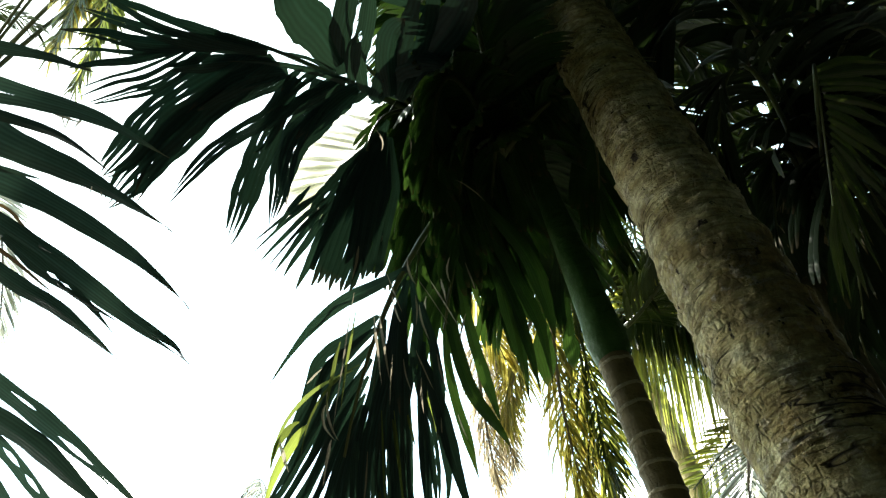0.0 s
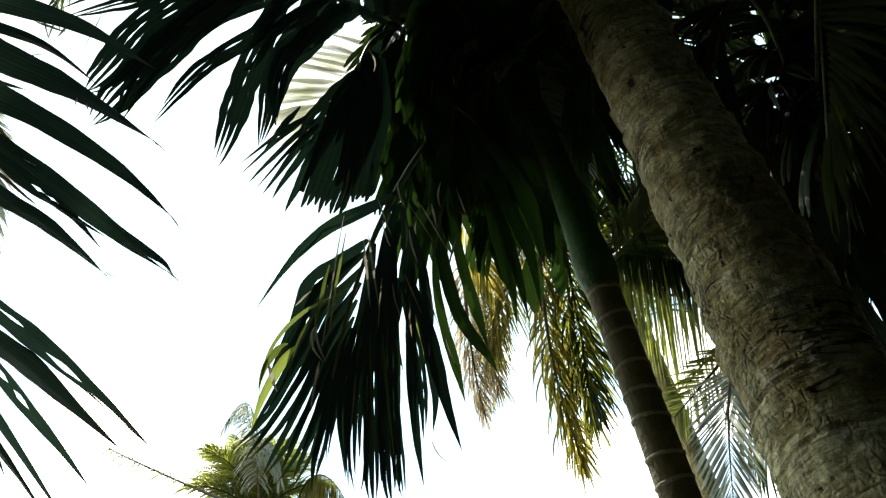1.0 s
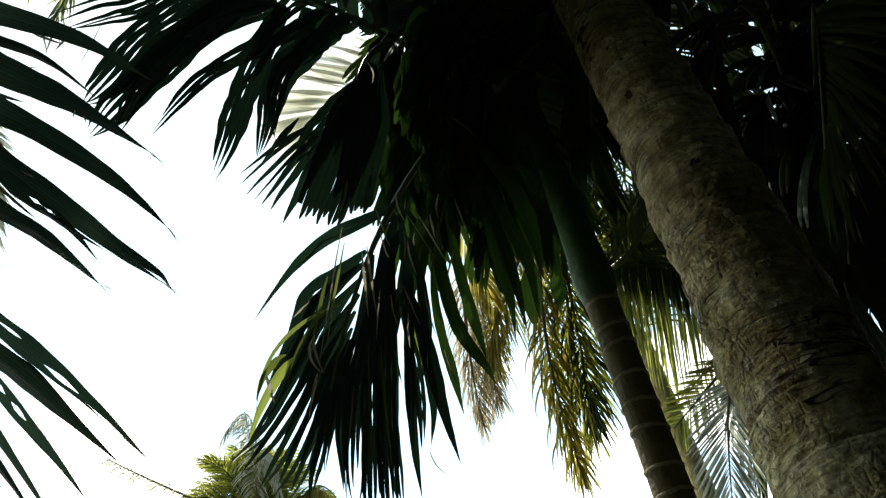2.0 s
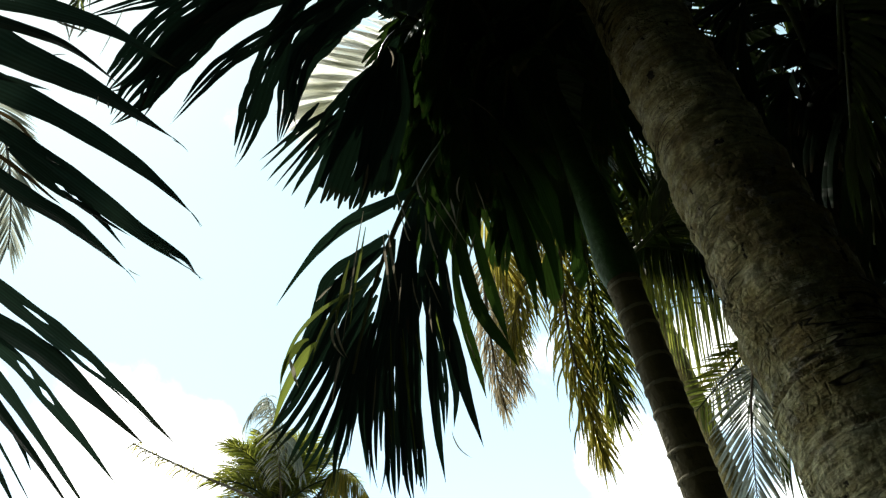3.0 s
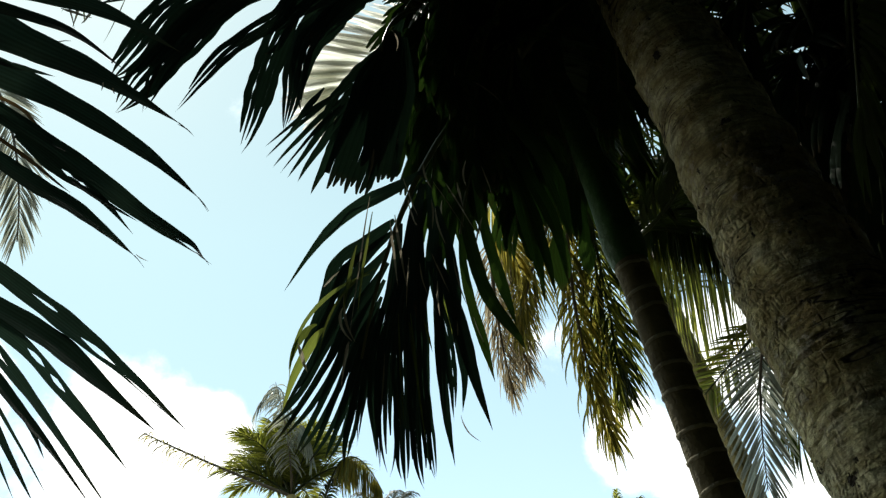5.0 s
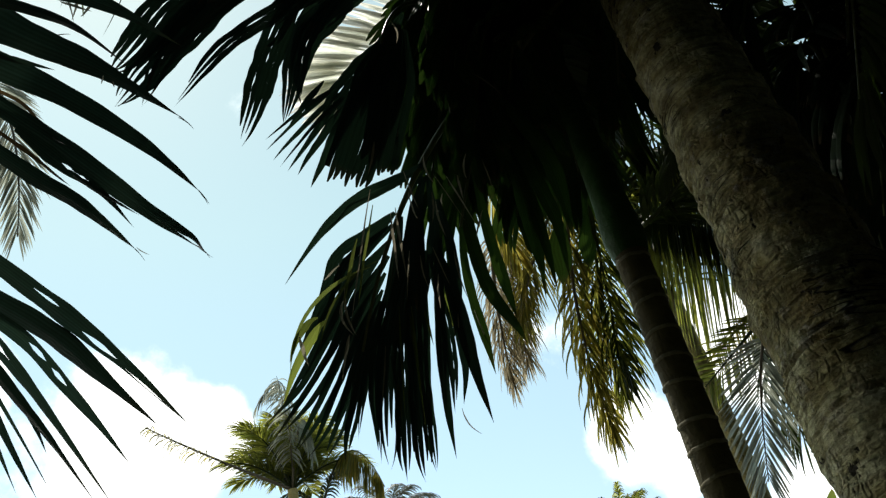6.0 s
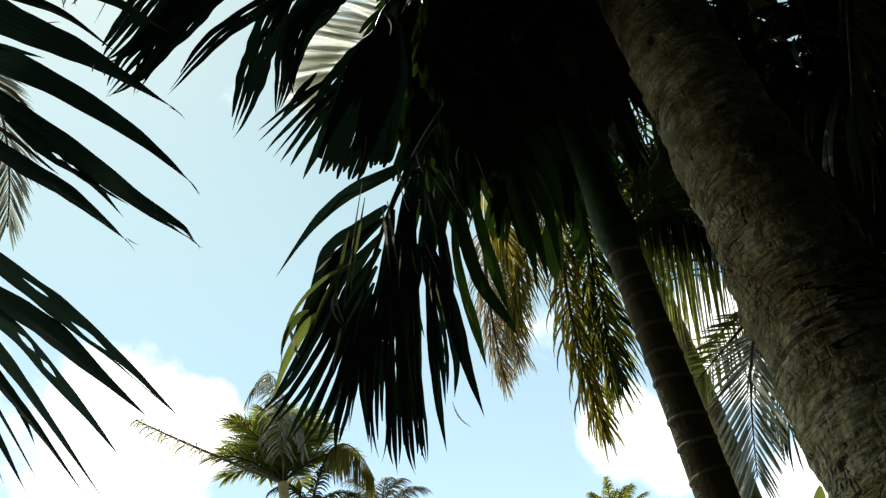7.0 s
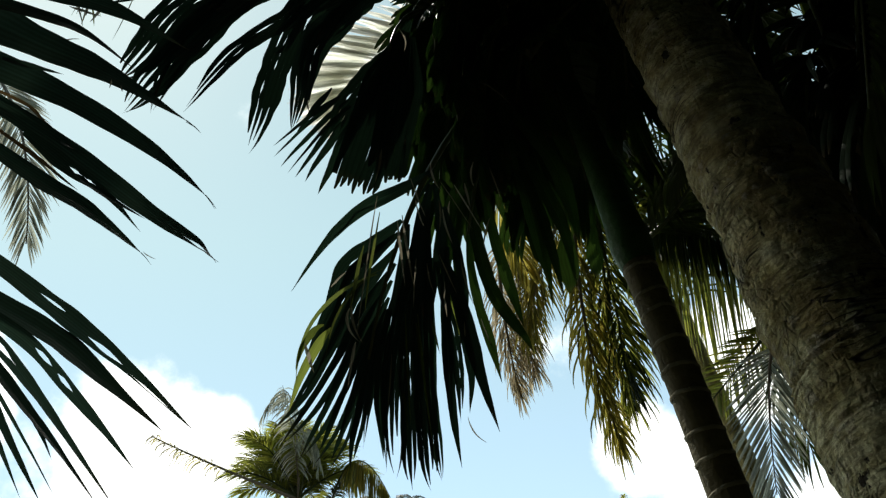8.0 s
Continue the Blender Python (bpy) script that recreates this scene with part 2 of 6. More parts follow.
    slash = math_node(t, "MULTIPLY", span(math_node(t, "ABSOLUTE", math_node(t, "SUBTRACT", band, 0.5), 0.0), 0.012, 0.045, 1.0, 0.0), span(ringed(3.0, (5.0, 5.0, 7.0)), 0.57, 0.63))
    stria = ringed(3.0, (12.0, 12.0, 120.0))
    col = blend(span(stria, 0.48, 0.66, 0.0, 0.55), col, (0.13, 0.10, 0.045))
    pit = span(noise_tex(t, 26.0, 4.0, 0.65, (1, 1, 0.7)), 0.635, 0.67)
    cut = math_node(t, "MAXIMUM", math_node(t, "MAXIMUM", crack, slash), pit)
    col = blend(math_node(t, "MULTIPLY", cut, 0.95), col, (0.022, 0.017, 0.010))
    p = t.nodes.new("ShaderNodeBsdfPrincipled")
    p.inputs["Roughness"].default_value, p.inputs["Specular IOR Level"].default_value = 0.88, 0.18
    t.links.new(col, p.inputs["Base Color"])
    hgt = math_node(t, "ADD", math_node(t, "MULTIPLY", mid, 0.8), math_node(t, "ADD", math_node(t, "MULTIPLY", math_node(t, "SUBTRACT", fine, stria), 0.6), math_node(t, "MULTIPLY", noise_tex(t, 22.0, 6.0, 0.7, (1, 1, 1.5)), 1.1)))
    hgt = math_node(t, "SUBTRACT", math_node(t, "ADD", hgt, math_node(t, "SUBTRACT", math_node(t, "MULTIPLY", lichen, 0.25), math_node(t, "MULTIPLY", flake, 0.15))), math_node(t, "ADD", math_node(t, "MULTIPLY", cut, 1.3), math_node(t, "MULTIPLY", chip, 0.25)))
    bump = t.nodes.new("ShaderNodeBump")
    bump.inputs["Strength"].default_value, bump.inputs["Distance"].default_value = 1.0, 0.026
    t.links.new(hgt, bump.inputs["Height"])
    t.links.new(bump.outputs["Normal"], p.inputs["Normal"])
    t.links.new(p.outputs[0], out.inputs["Surface"])
    return m


def bark_material(name, stops, crack=1.0, fine=45.0, rough=0.9, gloss=0.2):
    m, t, out = mat_base(name)
    n1 = noise_tex(t, 5.0, 6.0, 0.65)
    n2 = noise_tex(t, fine, 5.0, 0.6, (1.0, 1.0, 0.45))
    n3 = noise_tex(t, 16.0, 4.0, 0.6, (1.0, 1.0, 2.2))
    fac = math_node(t, "ADD", math_node(t, "MULTIPLY", n1, 0.5), math_node(t, "MULTIPLY", n2, 0.25))
    fac = math_node(t, "ADD", fac, math_node(t, "MULTIPLY", n3, 0.25))
    col = ramp(t, fac, stops)
    p = t.nodes.new("ShaderNodeBsdfPrincipled")
    p.inputs["Roughness"].default_value = rough
    p.inputs["Specular IOR Level"].default_value = gloss
    up_gash = noise_tex(t, 62.0, 3.0, 0.6, (1.0, 1.0, 0.35))
    ring_gash = noise_tex(t, 13.0, 5.0, 0.65, (0.9, 0.9, 5.5))
    pits = noise_tex(t, 40.0, 3.0, 0.5, (1.0, 1.0, 0.8))
    cr = None
    for fac_out, lo, hi in ((up_gash, 0.61, 0.68), (ring_gash, 0.64, 0.70), (pits, 0.66, 0.72)):
        line = t.nodes.new("ShaderNodeMapRange")
        line.inputs["From Min"].default_value, line.inputs["From Max"].default_value = lo, hi
        t.links.new(fac_out, line.inputs["Value"])
        cr = line.outputs["Result"] if cr is None else math_node(t, "MAXIMUM", cr, line.outputs["Result"])
    cr = math_node(t, "MULTIPLY", cr, crack)
    mx = t.nodes.new("ShaderNodeMix")
    mx.data_type = "RGBA"
    t.links.new(cr, mx.inputs["Factor"])
    t.links.new(col, mx.inputs["A"])
    mx.inputs["B"].default_value = (0.03, 0.025, 0.018, 1)
    t.links.new(mx.outputs["Result"], p.inputs["Base Color"])
    hgt = math_node(t, "SUBTRACT", math_node(t, "ADD", n2, n3), cr)
    bump = t.nodes.new("ShaderNodeBump")
    bump.inputs["Strength"].default_value, bump.inputs["Distance"].default_value = 0.9, 0.011
    t.links.new(hgt, bump.inputs["Height"])
    t.links.new(bump.outputs["Normal"], p.inputs["Normal"])
    t.links.new(p.outputs[0], out.inputs["Surface"])
    return m


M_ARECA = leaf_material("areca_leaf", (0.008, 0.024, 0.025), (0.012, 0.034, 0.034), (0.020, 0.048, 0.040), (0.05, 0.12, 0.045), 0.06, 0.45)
# greener copy of the areca leaf, light from behind put into its colour
M_ARECA_BACKLIT = leaf_material("areca_leaf_backlit", (0.009, 0.032, 0.008), (0.015, 0.048, 0.010), (0.030, 0.072, 0.015), (0.10, 0.20, 0.025), 0.12, 0.42)
# darker copy of the areca leaf, deep shade put into its colour
M_ARECA_SHADED = leaf_material("areca_leaf_shaded", (0.008, 0.018, 0.007), (0.012, 0.026, 0.009), (0.020, 0.038, 0.014), (0.05, 0.09, 0.02), 0.05, 0.75)
M_SWORD = leaf_material("sword_leaf", (0.018, 0.042, 0.040), (0.028, 0.062, 0.055), (0.045, 0.088, 0.072), (0.06, 0.12, 0.06), 0.08, 0.36)
# two lighter leaf tones, with half light and full light put into the colour
M_HALF_LIT = leaf_material("half_lit_leaf", (0.035, 0.05, 0.012), (0.055, 0.075, 0.018), (0.085, 0.10, 0.025), (0.19, 0.24, 0.05), 0.32, 0.42)
M_LIT = leaf_material("lit_leaf", (0.05, 0.085, 0.018), (0.08, 0.12, 0.022), (0.14, 0.17, 0.035), (0.25, 0.30, 0.05), 0.42, 0.42)
M_COCO = leaf_material("coconut_leaf", (0.018, 0.036, 0.010), (0.03, 0.056, 0.012), (0.055, 0.075, 0.018), (0.12, 0.17, 0.02), 0.14, 0.4, True)
# lit copy of the coconut leaf, sunlight put into a brighter colour
M_COCO_LIT = leaf_material("coconut_leaf_sunlit", (0.06, 0.09, 0.022), (0.11, 0.145, 0.035), (0.22, 0.22, 0.06), (0.62, 0.62, 0.10), 0.55, 0.4, True)
M_COCO_YELLOW = leaf_material("coconut_leaf_yellowing", (0.07, 0.10, 0.022), (0.17, 0.165, 0.035), (0.40, 0.29, 0.07), (0.66, 0.56, 0.11), 0.5, 0.4, True)
M_COCO_DRY = leaf_material("coconut_leaf_dry", (0.15, 0.12, 0.07), (0.30, 0.245, 0.15), (0.50, 0.43, 0.29), (0.66, 0.56, 0.36), 0.5, 0.6, True)
# near-white colour that paints the glint of sun on one frond
M_COCO_GLINT = leaf_material("coconut_leaf_glint", (0.6, 0.59, 0.50), (0.84, 0.84, 0.77), (0.92, 0.92, 0.88), (1.0, 1.0, 0.95), 0.9, 0.3, True, 0.2)
M_COCO_GREY = leaf_material("coconut_leaf_greyish", (0.07, 0.08, 0.06), (0.11, 0.12, 0.09), (0.17, 0.18, 0.13), (0.25, 0.26, 0.17), 0.25, 0.4, True)
M_COCO_PALEGREY = leaf_material("coconut_leaf_silvery", (0.20, 0.21, 0.17), (0.32, 0.33, 0.27), (0.46, 0.47, 0.40), (0.55, 0.57, 0.45), 0.45, 0.35, True)
# pale leaf for dried strips and for painted sky slits
M_DRY_SLIT = leaf_material("dry_slit_leaf", (0.16, 0.14, 0.10), (0.26, 0.24, 0.18), (0.4, 0.38, 0.3), (0.4, 0.36, 0.26), 0.3, 0.6)
M_BROWN = leaf_material("browned_leaf", (0.035, 0.022, 0.010), (0.07, 0.045, 0.018), (0.14, 0.09, 0.035), (0.16, 0.09, 0.03), 0.2, 0.55)
M_RACHIS = leaf_material("leaf_stalk", (0.05, 0.07, 0.025), (0.07, 0.09, 0.03), (0.11, 0.12, 0.05), (0.1, 0.1, 0.03), 0.03, 0.4)
M_RACHIS_DRY = leaf_material("dry_leaf_stalk", (0.16, 0.13, 0.1), (0.24, 0.2, 0.16), (0.34, 0.3, 0.25), (0.1, 0.1, 0.03), 0.03, 0.6)
M_BARK = trunk_bark()
M_BARK_FAR = bark_material("far_coconut_bark", ((0.30, (0.16, 0.125, 0.05)), (0.5, (0.36, 0.30, 0.12)), (0.7, (0.52, 0.46, 0.24))), 0.5)
M_ARECA_TRUNK = bark_material("areca_stem", ((0.3, (0.05, 0.043, 0.02)), (0.5, (0.10, 0.088, 0.042)), (0.7, (0.17, 0.15, 0.08))), 0.25, 30.0, 0.85)
M_SCAR = bark_material("areca_leaf_scar", ((0.3, (0.13, 0.12, 0.07)), (0.5, (0.22, 0.205, 0.13)), (0.7, (0.32, 0.30, 0.20))), 0.2, 60.0, 0.8)
M_SHAFT = bark_material("crownshaft_green", ((0.3, (0.018, 0.048, 0.013)), (0.5, (0.030, 0.074, 0.020)), (0.7, (0.052, 0.104, 0.032))), 0.0, 12.0, 0.55, gloss=0.1)


def ground_material():
    m, t, out = mat_base("grove_ground")
    n1, n2 = noise_tex(t, 0.35, 6.0, 0.6), noise_tex(t, 9.0, 6.0, 0.65)
    fac = math_node(t, "ADD", math_node(t, "MULTIPLY", n1, 0.6), math_node(t, "MULTIPLY", n2, 0.4))
    col = ramp(t, fac, ((0.35, (0.026, 0.019, 0.012)), (0.5, (0.038, 0.030, 0.017)), (0.65, (0.026, 0.038, 0.013))))
    p = t.nodes.new("ShaderNodeBsdfPrincipled")
    p.inputs["Roughness"].default_value = 0.95
    t.links.new(col, p.inputs["Base Color"])
    b = t.nodes.new("ShaderNodeBump")
    b.inputs["Strength"].default_value, b.inputs["Distance"].default_value = 0.9, 0.05
    t.links.new(n2, b.inputs["Height"])
    t.links.new(b.outputs["Normal"], p.inputs["Normal"])
    t.links.new(p.outputs[0], out.inputs["Surface"])
    return m


M_GROUND = ground_material()
# near-black leaf for the unseen banks, so that they bounce little light
M_BLOCKER = leaf_material("blocker_leaf", (0.006, 0.010, 0.005), (0.010, 0.017, 0.007), (0.016, 0.024, 0.010), (0.02, 0.035, 0.01), 0.04, 0.7, True)


# ---------------------------------------------------------------- building helpers
def mesh_object(name, verts, faces, material, smooth=True, strip=None):
    me = bpy.data.meshes.new(name)
    me.from_pydata(verts, [], faces)
    if strip:
        at = me.attributes.new("strip", "FLOAT_VECTOR", "POINT")
        at.data.foreach_set("vector", [c for row in strip for c in row])
    me.materials.append(material)
    if smooth:
        me.polygons.foreach_set("use_smooth", [True] * len(me.polygons))
    me.update()
    return new(name, me)


def under(ob, parent):
    """Parent ob, whose mesh is in world metres, without moving it."""
    ob.parent = parent
    at = parent.location if parent.parent is None else parent.parent.location
    ob.matrix_parent_inverse = Matrix.Translation(-Vector(at))
    if parent.parent is not None:
        ob.matrix_parent_inverse = Matrix.Identity(4)
    return ob


def thing(name, at, label, category, group=""):
    e = new(name)
    e.empty_display_size = 0.3
    e.location = at
    return tagged(e, label, category, group)


def along(pts, u):
    """A point and the way on a smooth curve through three points (quadratic)."""
    a, b, c = pts
    k = b * 2 - (a + c) * 0.5
    p = a * (1 - u) ** 2 + k * 2 * u * (1 - u) + c * u * u
    d = (k - a) * 2 * (1 - u) + (c - k) * 2 * u
    return p, d.normalized()


def tube(pts, r0, r1, seg=14, sides=8, flat=1.0):
    """Vertices and faces of a tapered stalk along a quadratic curve."""
    vs, fs = [], []
    prev = None
    for i in range(seg + 1):
        u = i / seg
        p, d = along(pts, u)
        s = d.cross(Vector((0.13, 0.21, 0.97)) if prev is None else prev)
        if s.length < 1e-4:
            s = d.cross(Vector((1, 0, 0)))
        s.normalize()
        n = s.cross(d).normalized()
        prev = n
        r = r0 + (r1 - r0) * u
        for k in range(sides):
            a = 2 * math.pi * k / sides
            vs.append(p + s * (r * math.cos(a)) + n * (r * flat * math.sin(a)))
        if i:
            o = i * sides
            for k in range(sides):
                j = (k + 1) % sides
                fs.append((o + k, o + j, o - sides + j, o - sides + k))
    fs.append(tuple(range(sides)))
    fs.append(tuple(seg * sides + k for k in range(sides - 1, -1, -1)))
    return vs, fs


def blade(vs, fs, st, base, mid, tip, width, face, rng, ribs=1, split=0.7, seg=8, fold=0.18, belly=0.3, ragged=0.14):
    """One leaflet: a folded, pleated strip along base, mid, tip. With several ribs its end breaks into fingers."""
    pts = (base, mid, tip)
    length = (mid - base).length + (tip - mid).length
    tint = rng.random()
    for r in range(ribs):
        end = 1.0 if ribs == 1 else 1.0 - ragged * rng.random() * (0.6 + abs(r - (ribs - 1) / 2) / ribs * 1.2)
        o = len(vs)
        c = (r + 0.5) / ribs - 0.5
        lean = rng.uniform(-0.35, 0.35) / ribs
        twist = rng.uniform(-0.5, 0.5)
        roll, sway = (rng.uniform(-0.6, 0.6) if r == 0 else roll), rng.uniform(0, 6.3)
        n_seg = seg + (3 if ribs > 1 else 0)
        for i in range(n_seg + 1):
            u = i / n_seg * end
            p, d = along(pts, u)
            side = d.cross(face)
            if side.length < 1e-4:
                side = d.cross(Vector((1, 0, 0)))
            side.normalize()
            nor = side.cross(d).normalized()
            side, nor = side * math.cos(roll * u) + nor * math.sin(roll * u), nor * math.cos(roll * u) - side * math.sin(roll * u)
            grow = min(1.0, (0.25 + 0.75 * min(1.0, u / belly)))
            if ribs == 1:
                w = width * grow * max(0.0, 1 - max(0.0, (u - belly) / (1 - belly)) ** 2.0) ** 0.85
                cc, h = 0.0, w / 2
            else:
                w = width * grow * (1 - 0.10 * u)
                cut = max(0.0, (u - split) / max(1e-3, end - split))
                h = w / ribs / 2 * max(0.3, (1 - 0.42 * cut ** 0.8) * (1 - cut ** 8)) * 1.02
                cc = w * (c + lean * cut * cut)
            drop = nor * (twist * 0.10 * length * max(0.0, u - split) ** 2 / max(0.05, 1 - split)) if ribs > 1 else nor * 0
            q = p + side * (cc + 0.05 * width / ribs * math.sin(u * 11 + sway)) + drop
            wear = 0.92 if ribs == 1 else 0.985
            vs.append(q - side * (h * rng.uniform(wear, 1.04)))
            vs.append(q + nor * (fold * h * 2))
            vs.append(q + side * (h * rng.uniform(wear, 1.04)))
            st.extend(((0.0, u, tint), (0.5, u, tint), (1.0, u, tint)))
            if i:
                a = o + i * 3
                fs.append((a - 3, a - 2, a + 1, a))
                fs.append((a - 2, a - 1, a + 2, a + 1))


def stalk(palm, pts, r0, r1, material, label="", name="frond"):
    vs, fs = tube(pts, r0, r1)
    ob = under(mesh_object(name, vs, fs, material), palm)
    if label:
        tagged(ob, label)
    return ob


LEAF_RNG = random.Random(11)


def leaf(frond, base, tip, width, mid=None, sag=0.06, ribs=1, split=0.7, material=None, face=(0.12, -0.62, -0.78), fold=0.18, ragged=0.14, belly=0.3):
    """One leaflet as a part of its own under a frond."""
    base, tip = Vector(base), Vector(tip)
    if mid is None:
        mid = (base + tip) * 0.5 + Vector((0, 0, sag * (tip - base).length))
    f = Vector(face) + Vector([LEAF_RNG.uniform(-0.2, 0.2) for _ in range(3)])
    vs, fs, st = [], [], []
    blade(vs, fs, st, base, Vector(mid), tip, width, f.normalized(), LEAF_RNG, ribs, split, 14, fold, belly, ragged)
    return under(mesh_object("leaflet", vs, fs, material or M_ARECA, strip=st), frond)


def spine(pts, u):
    """A point and the way on a smooth curve that passes evenly through all of pts."""
    n = len(pts) - 1
    x = min(max(u, 0.0), 1.0) * n
    i = min(int(x), n - 1)
    f = x - i
    b, c = pts[i], pts[i + 1]
    a = pts[i - 1] if i else b * 2 - c
    d = pts[i + 2] if i + 2 <= n else c * 2 - b
    p = (b * 2 + (c - a) * f + (a * 2 - b * 5 + c * 4 - d) * f * f + (b * 3 - a - c * 3 + d) * f ** 3) * 0.5
    way = (c - a) + (a * 2 - b * 5 + c * 4 - d) * (2 * f) + (b * 3 - a - c * 3 + d) * (3 * f * f)
    return p, way.normalized()


def strap(frond, pts, width, belly=0.3, taper=1.3, cuts=(), fingers=1, split=0.7, hair=0.0, fold=0.14, root=0.45, material=None, face=(0.12, -0.62, -0.78), seg=26):
    """One long leaflet along pts. cuts: (place across, (from, to, gap), ...): slits torn between its veins. fingers: its end is torn into that many points."""
    rng = LEAF_RNG
    pts = tuple(Vector(p) for p in pts)
    face = (Vector(face) + Vector([rng.uniform(-0.12, 0.12) for _ in range(3)])).normalized()
    ends = [1.0]
    if fingers > 1:
        cuts = []
        torn = random.Random(round(pts[-1].x * 9000))
        for k in range(1, fingers):
            u0 = min(0.93, max(0.25, split + rng.uniform(-0.14, 0.10)))
            slits = [(u0, 1.0, rng.uniform(0.20, 0.48) / fingers)]
            if rng.random() < 0.4 and u0 > 0.45:
                v = rng.uniform(0.3, u0 - 0.12)
                slits.append((v, v + rng.uniform(0.04, 0.09), rng.uniform(0.15, 0.3) / fingers))
            for v in (0.30, 0.45, 0.58):
                if v < u0 - 0.1 and torn.random() < 0.6:
                    v += torn.uniform(-0.05, 0.05)
                    slits.append((v, v + torn.uniform(0.03, 0.08), torn.uniform(0.12, 0.24) / fingers))
            cuts.append(((k + rng.uniform(-0.16, 0.16)) / fingers, *slits))
        ends = [1.0 - rng.uniform(0.0, 0.13) for _ in range(fingers)]
        ends[rng.randrange(fingers)] = 1.0
    elif cuts:
        ends = [1.0] * (len(cuts) + 1)
    edges = [0.0] + [c[0] for c in cuts] + [1.0]
    tint, roll, sway, ripple = rng.random(), rng.uniform(-0.25, 0.25), rng.uniform(0, 6.3), rng.uniform(0.8, 1.3)

    def gap(cut, u):
        wide = 0.0
        for u0, u1, g in cut[1:]:
            if u0 < u < u1 or (u1 >= 1.0 and u > u0):
                wide = max(wide, g * min(1.0, (u - u0) / 0.12) ** 0.7 if u1 >= 1.0 else g * math.sin(math.pi * (u - u0) / (u1 - u0)))
        return wide

    vs, fs, st = [], [], []
    for s, end in enumerate(ends):
        cols = max(2, round((edges[s + 1] - edges[s]) * 8))
        bend, o = rng.uniform(-0.5, 0.5), len(vs)
        rows = seg + (10 if cuts else 0)
        for i in range(rows + 1):
            u = i / rows * end
            p, d = spine(pts, u)
            side = d.cross(face).normalized()
            nor = side.cross(d).normalized()
            side, nor = side * math.cos(roll * u) + nor * math.sin(roll * u), nor * math.cos(roll * u) - side * math.sin(roll * u)
            grow = root + (1 - root) * math.sin(0.5 * math.pi * min(1.0, u / belly))
            w = width * grow * max(0.015, 1 - max(0.0, (u - belly) / (1 - belly)) ** taper)
            w *= 1 + 0.05 * math.sin(u * 17 * ripple + sway) + 0.03 * math.sin(u * 41 * ripple)
            lo, hi = edges[s], edges[s + 1]
            if s:
                lo += gap(cuts[s - 1], u) * 0.5
            if s < len(cuts):
                hi -= gap(cuts[s], u) * 0.5
            if fingers > 1:
                mid, point = (lo + hi) / 2, max(0.0, (u - end + 0.16) / 0.16)
                keep = 1 - 0.72 * point ** 2.4
                lo, hi = mid + (lo - mid) * keep, mid + (hi - mid) * keep
                p = p + nor * (bend * width * max(0.0, u - split) * 1.6) + side * (bend * 0.35 * width / fingers * max(0.0, (u - split) / (1.02 - split)))
            for k in range(cols + 1):
                c = lo + (hi - lo) * k / cols - 0.5
                rise = fold * w * (0.5 - abs(c)) * 2 + 0.012 * w * math.cos(c * 50)
                vs.append(p + side * (c * w) + nor * rise)
                st.append((c + 0.5, u, tint))
            if i:
                a = o + i * (cols + 1)
                for k in range(cols):
                    fs.append((a - cols - 1 + k, a - cols + k, a + k + 1, a + k))
    if hair:
        p, d = spine(pts, 1.0)
        side, o = d.cross(face).normalized(), len(vs)
        for i in range(4):
            q = p + d * (hair * i / 3) + Vector((0, 0, -0.25 * hair)) * (i / 3) ** 2
            h = 0.0011 * (1 - i / 4)
            vs.extend((q - side * h, q + side * h))
            st.extend(((0.4, 1.0, tint), (0.6, 1.0, tint)))
            if i:
                fs.append((o + 2 * i - 2, o + 2 * i - 1, o + 2 * i + 1, o + 2 * i))
    return under(mesh_object("leaflet", vs, fs, material or M_ARECA, strip=st), frond)


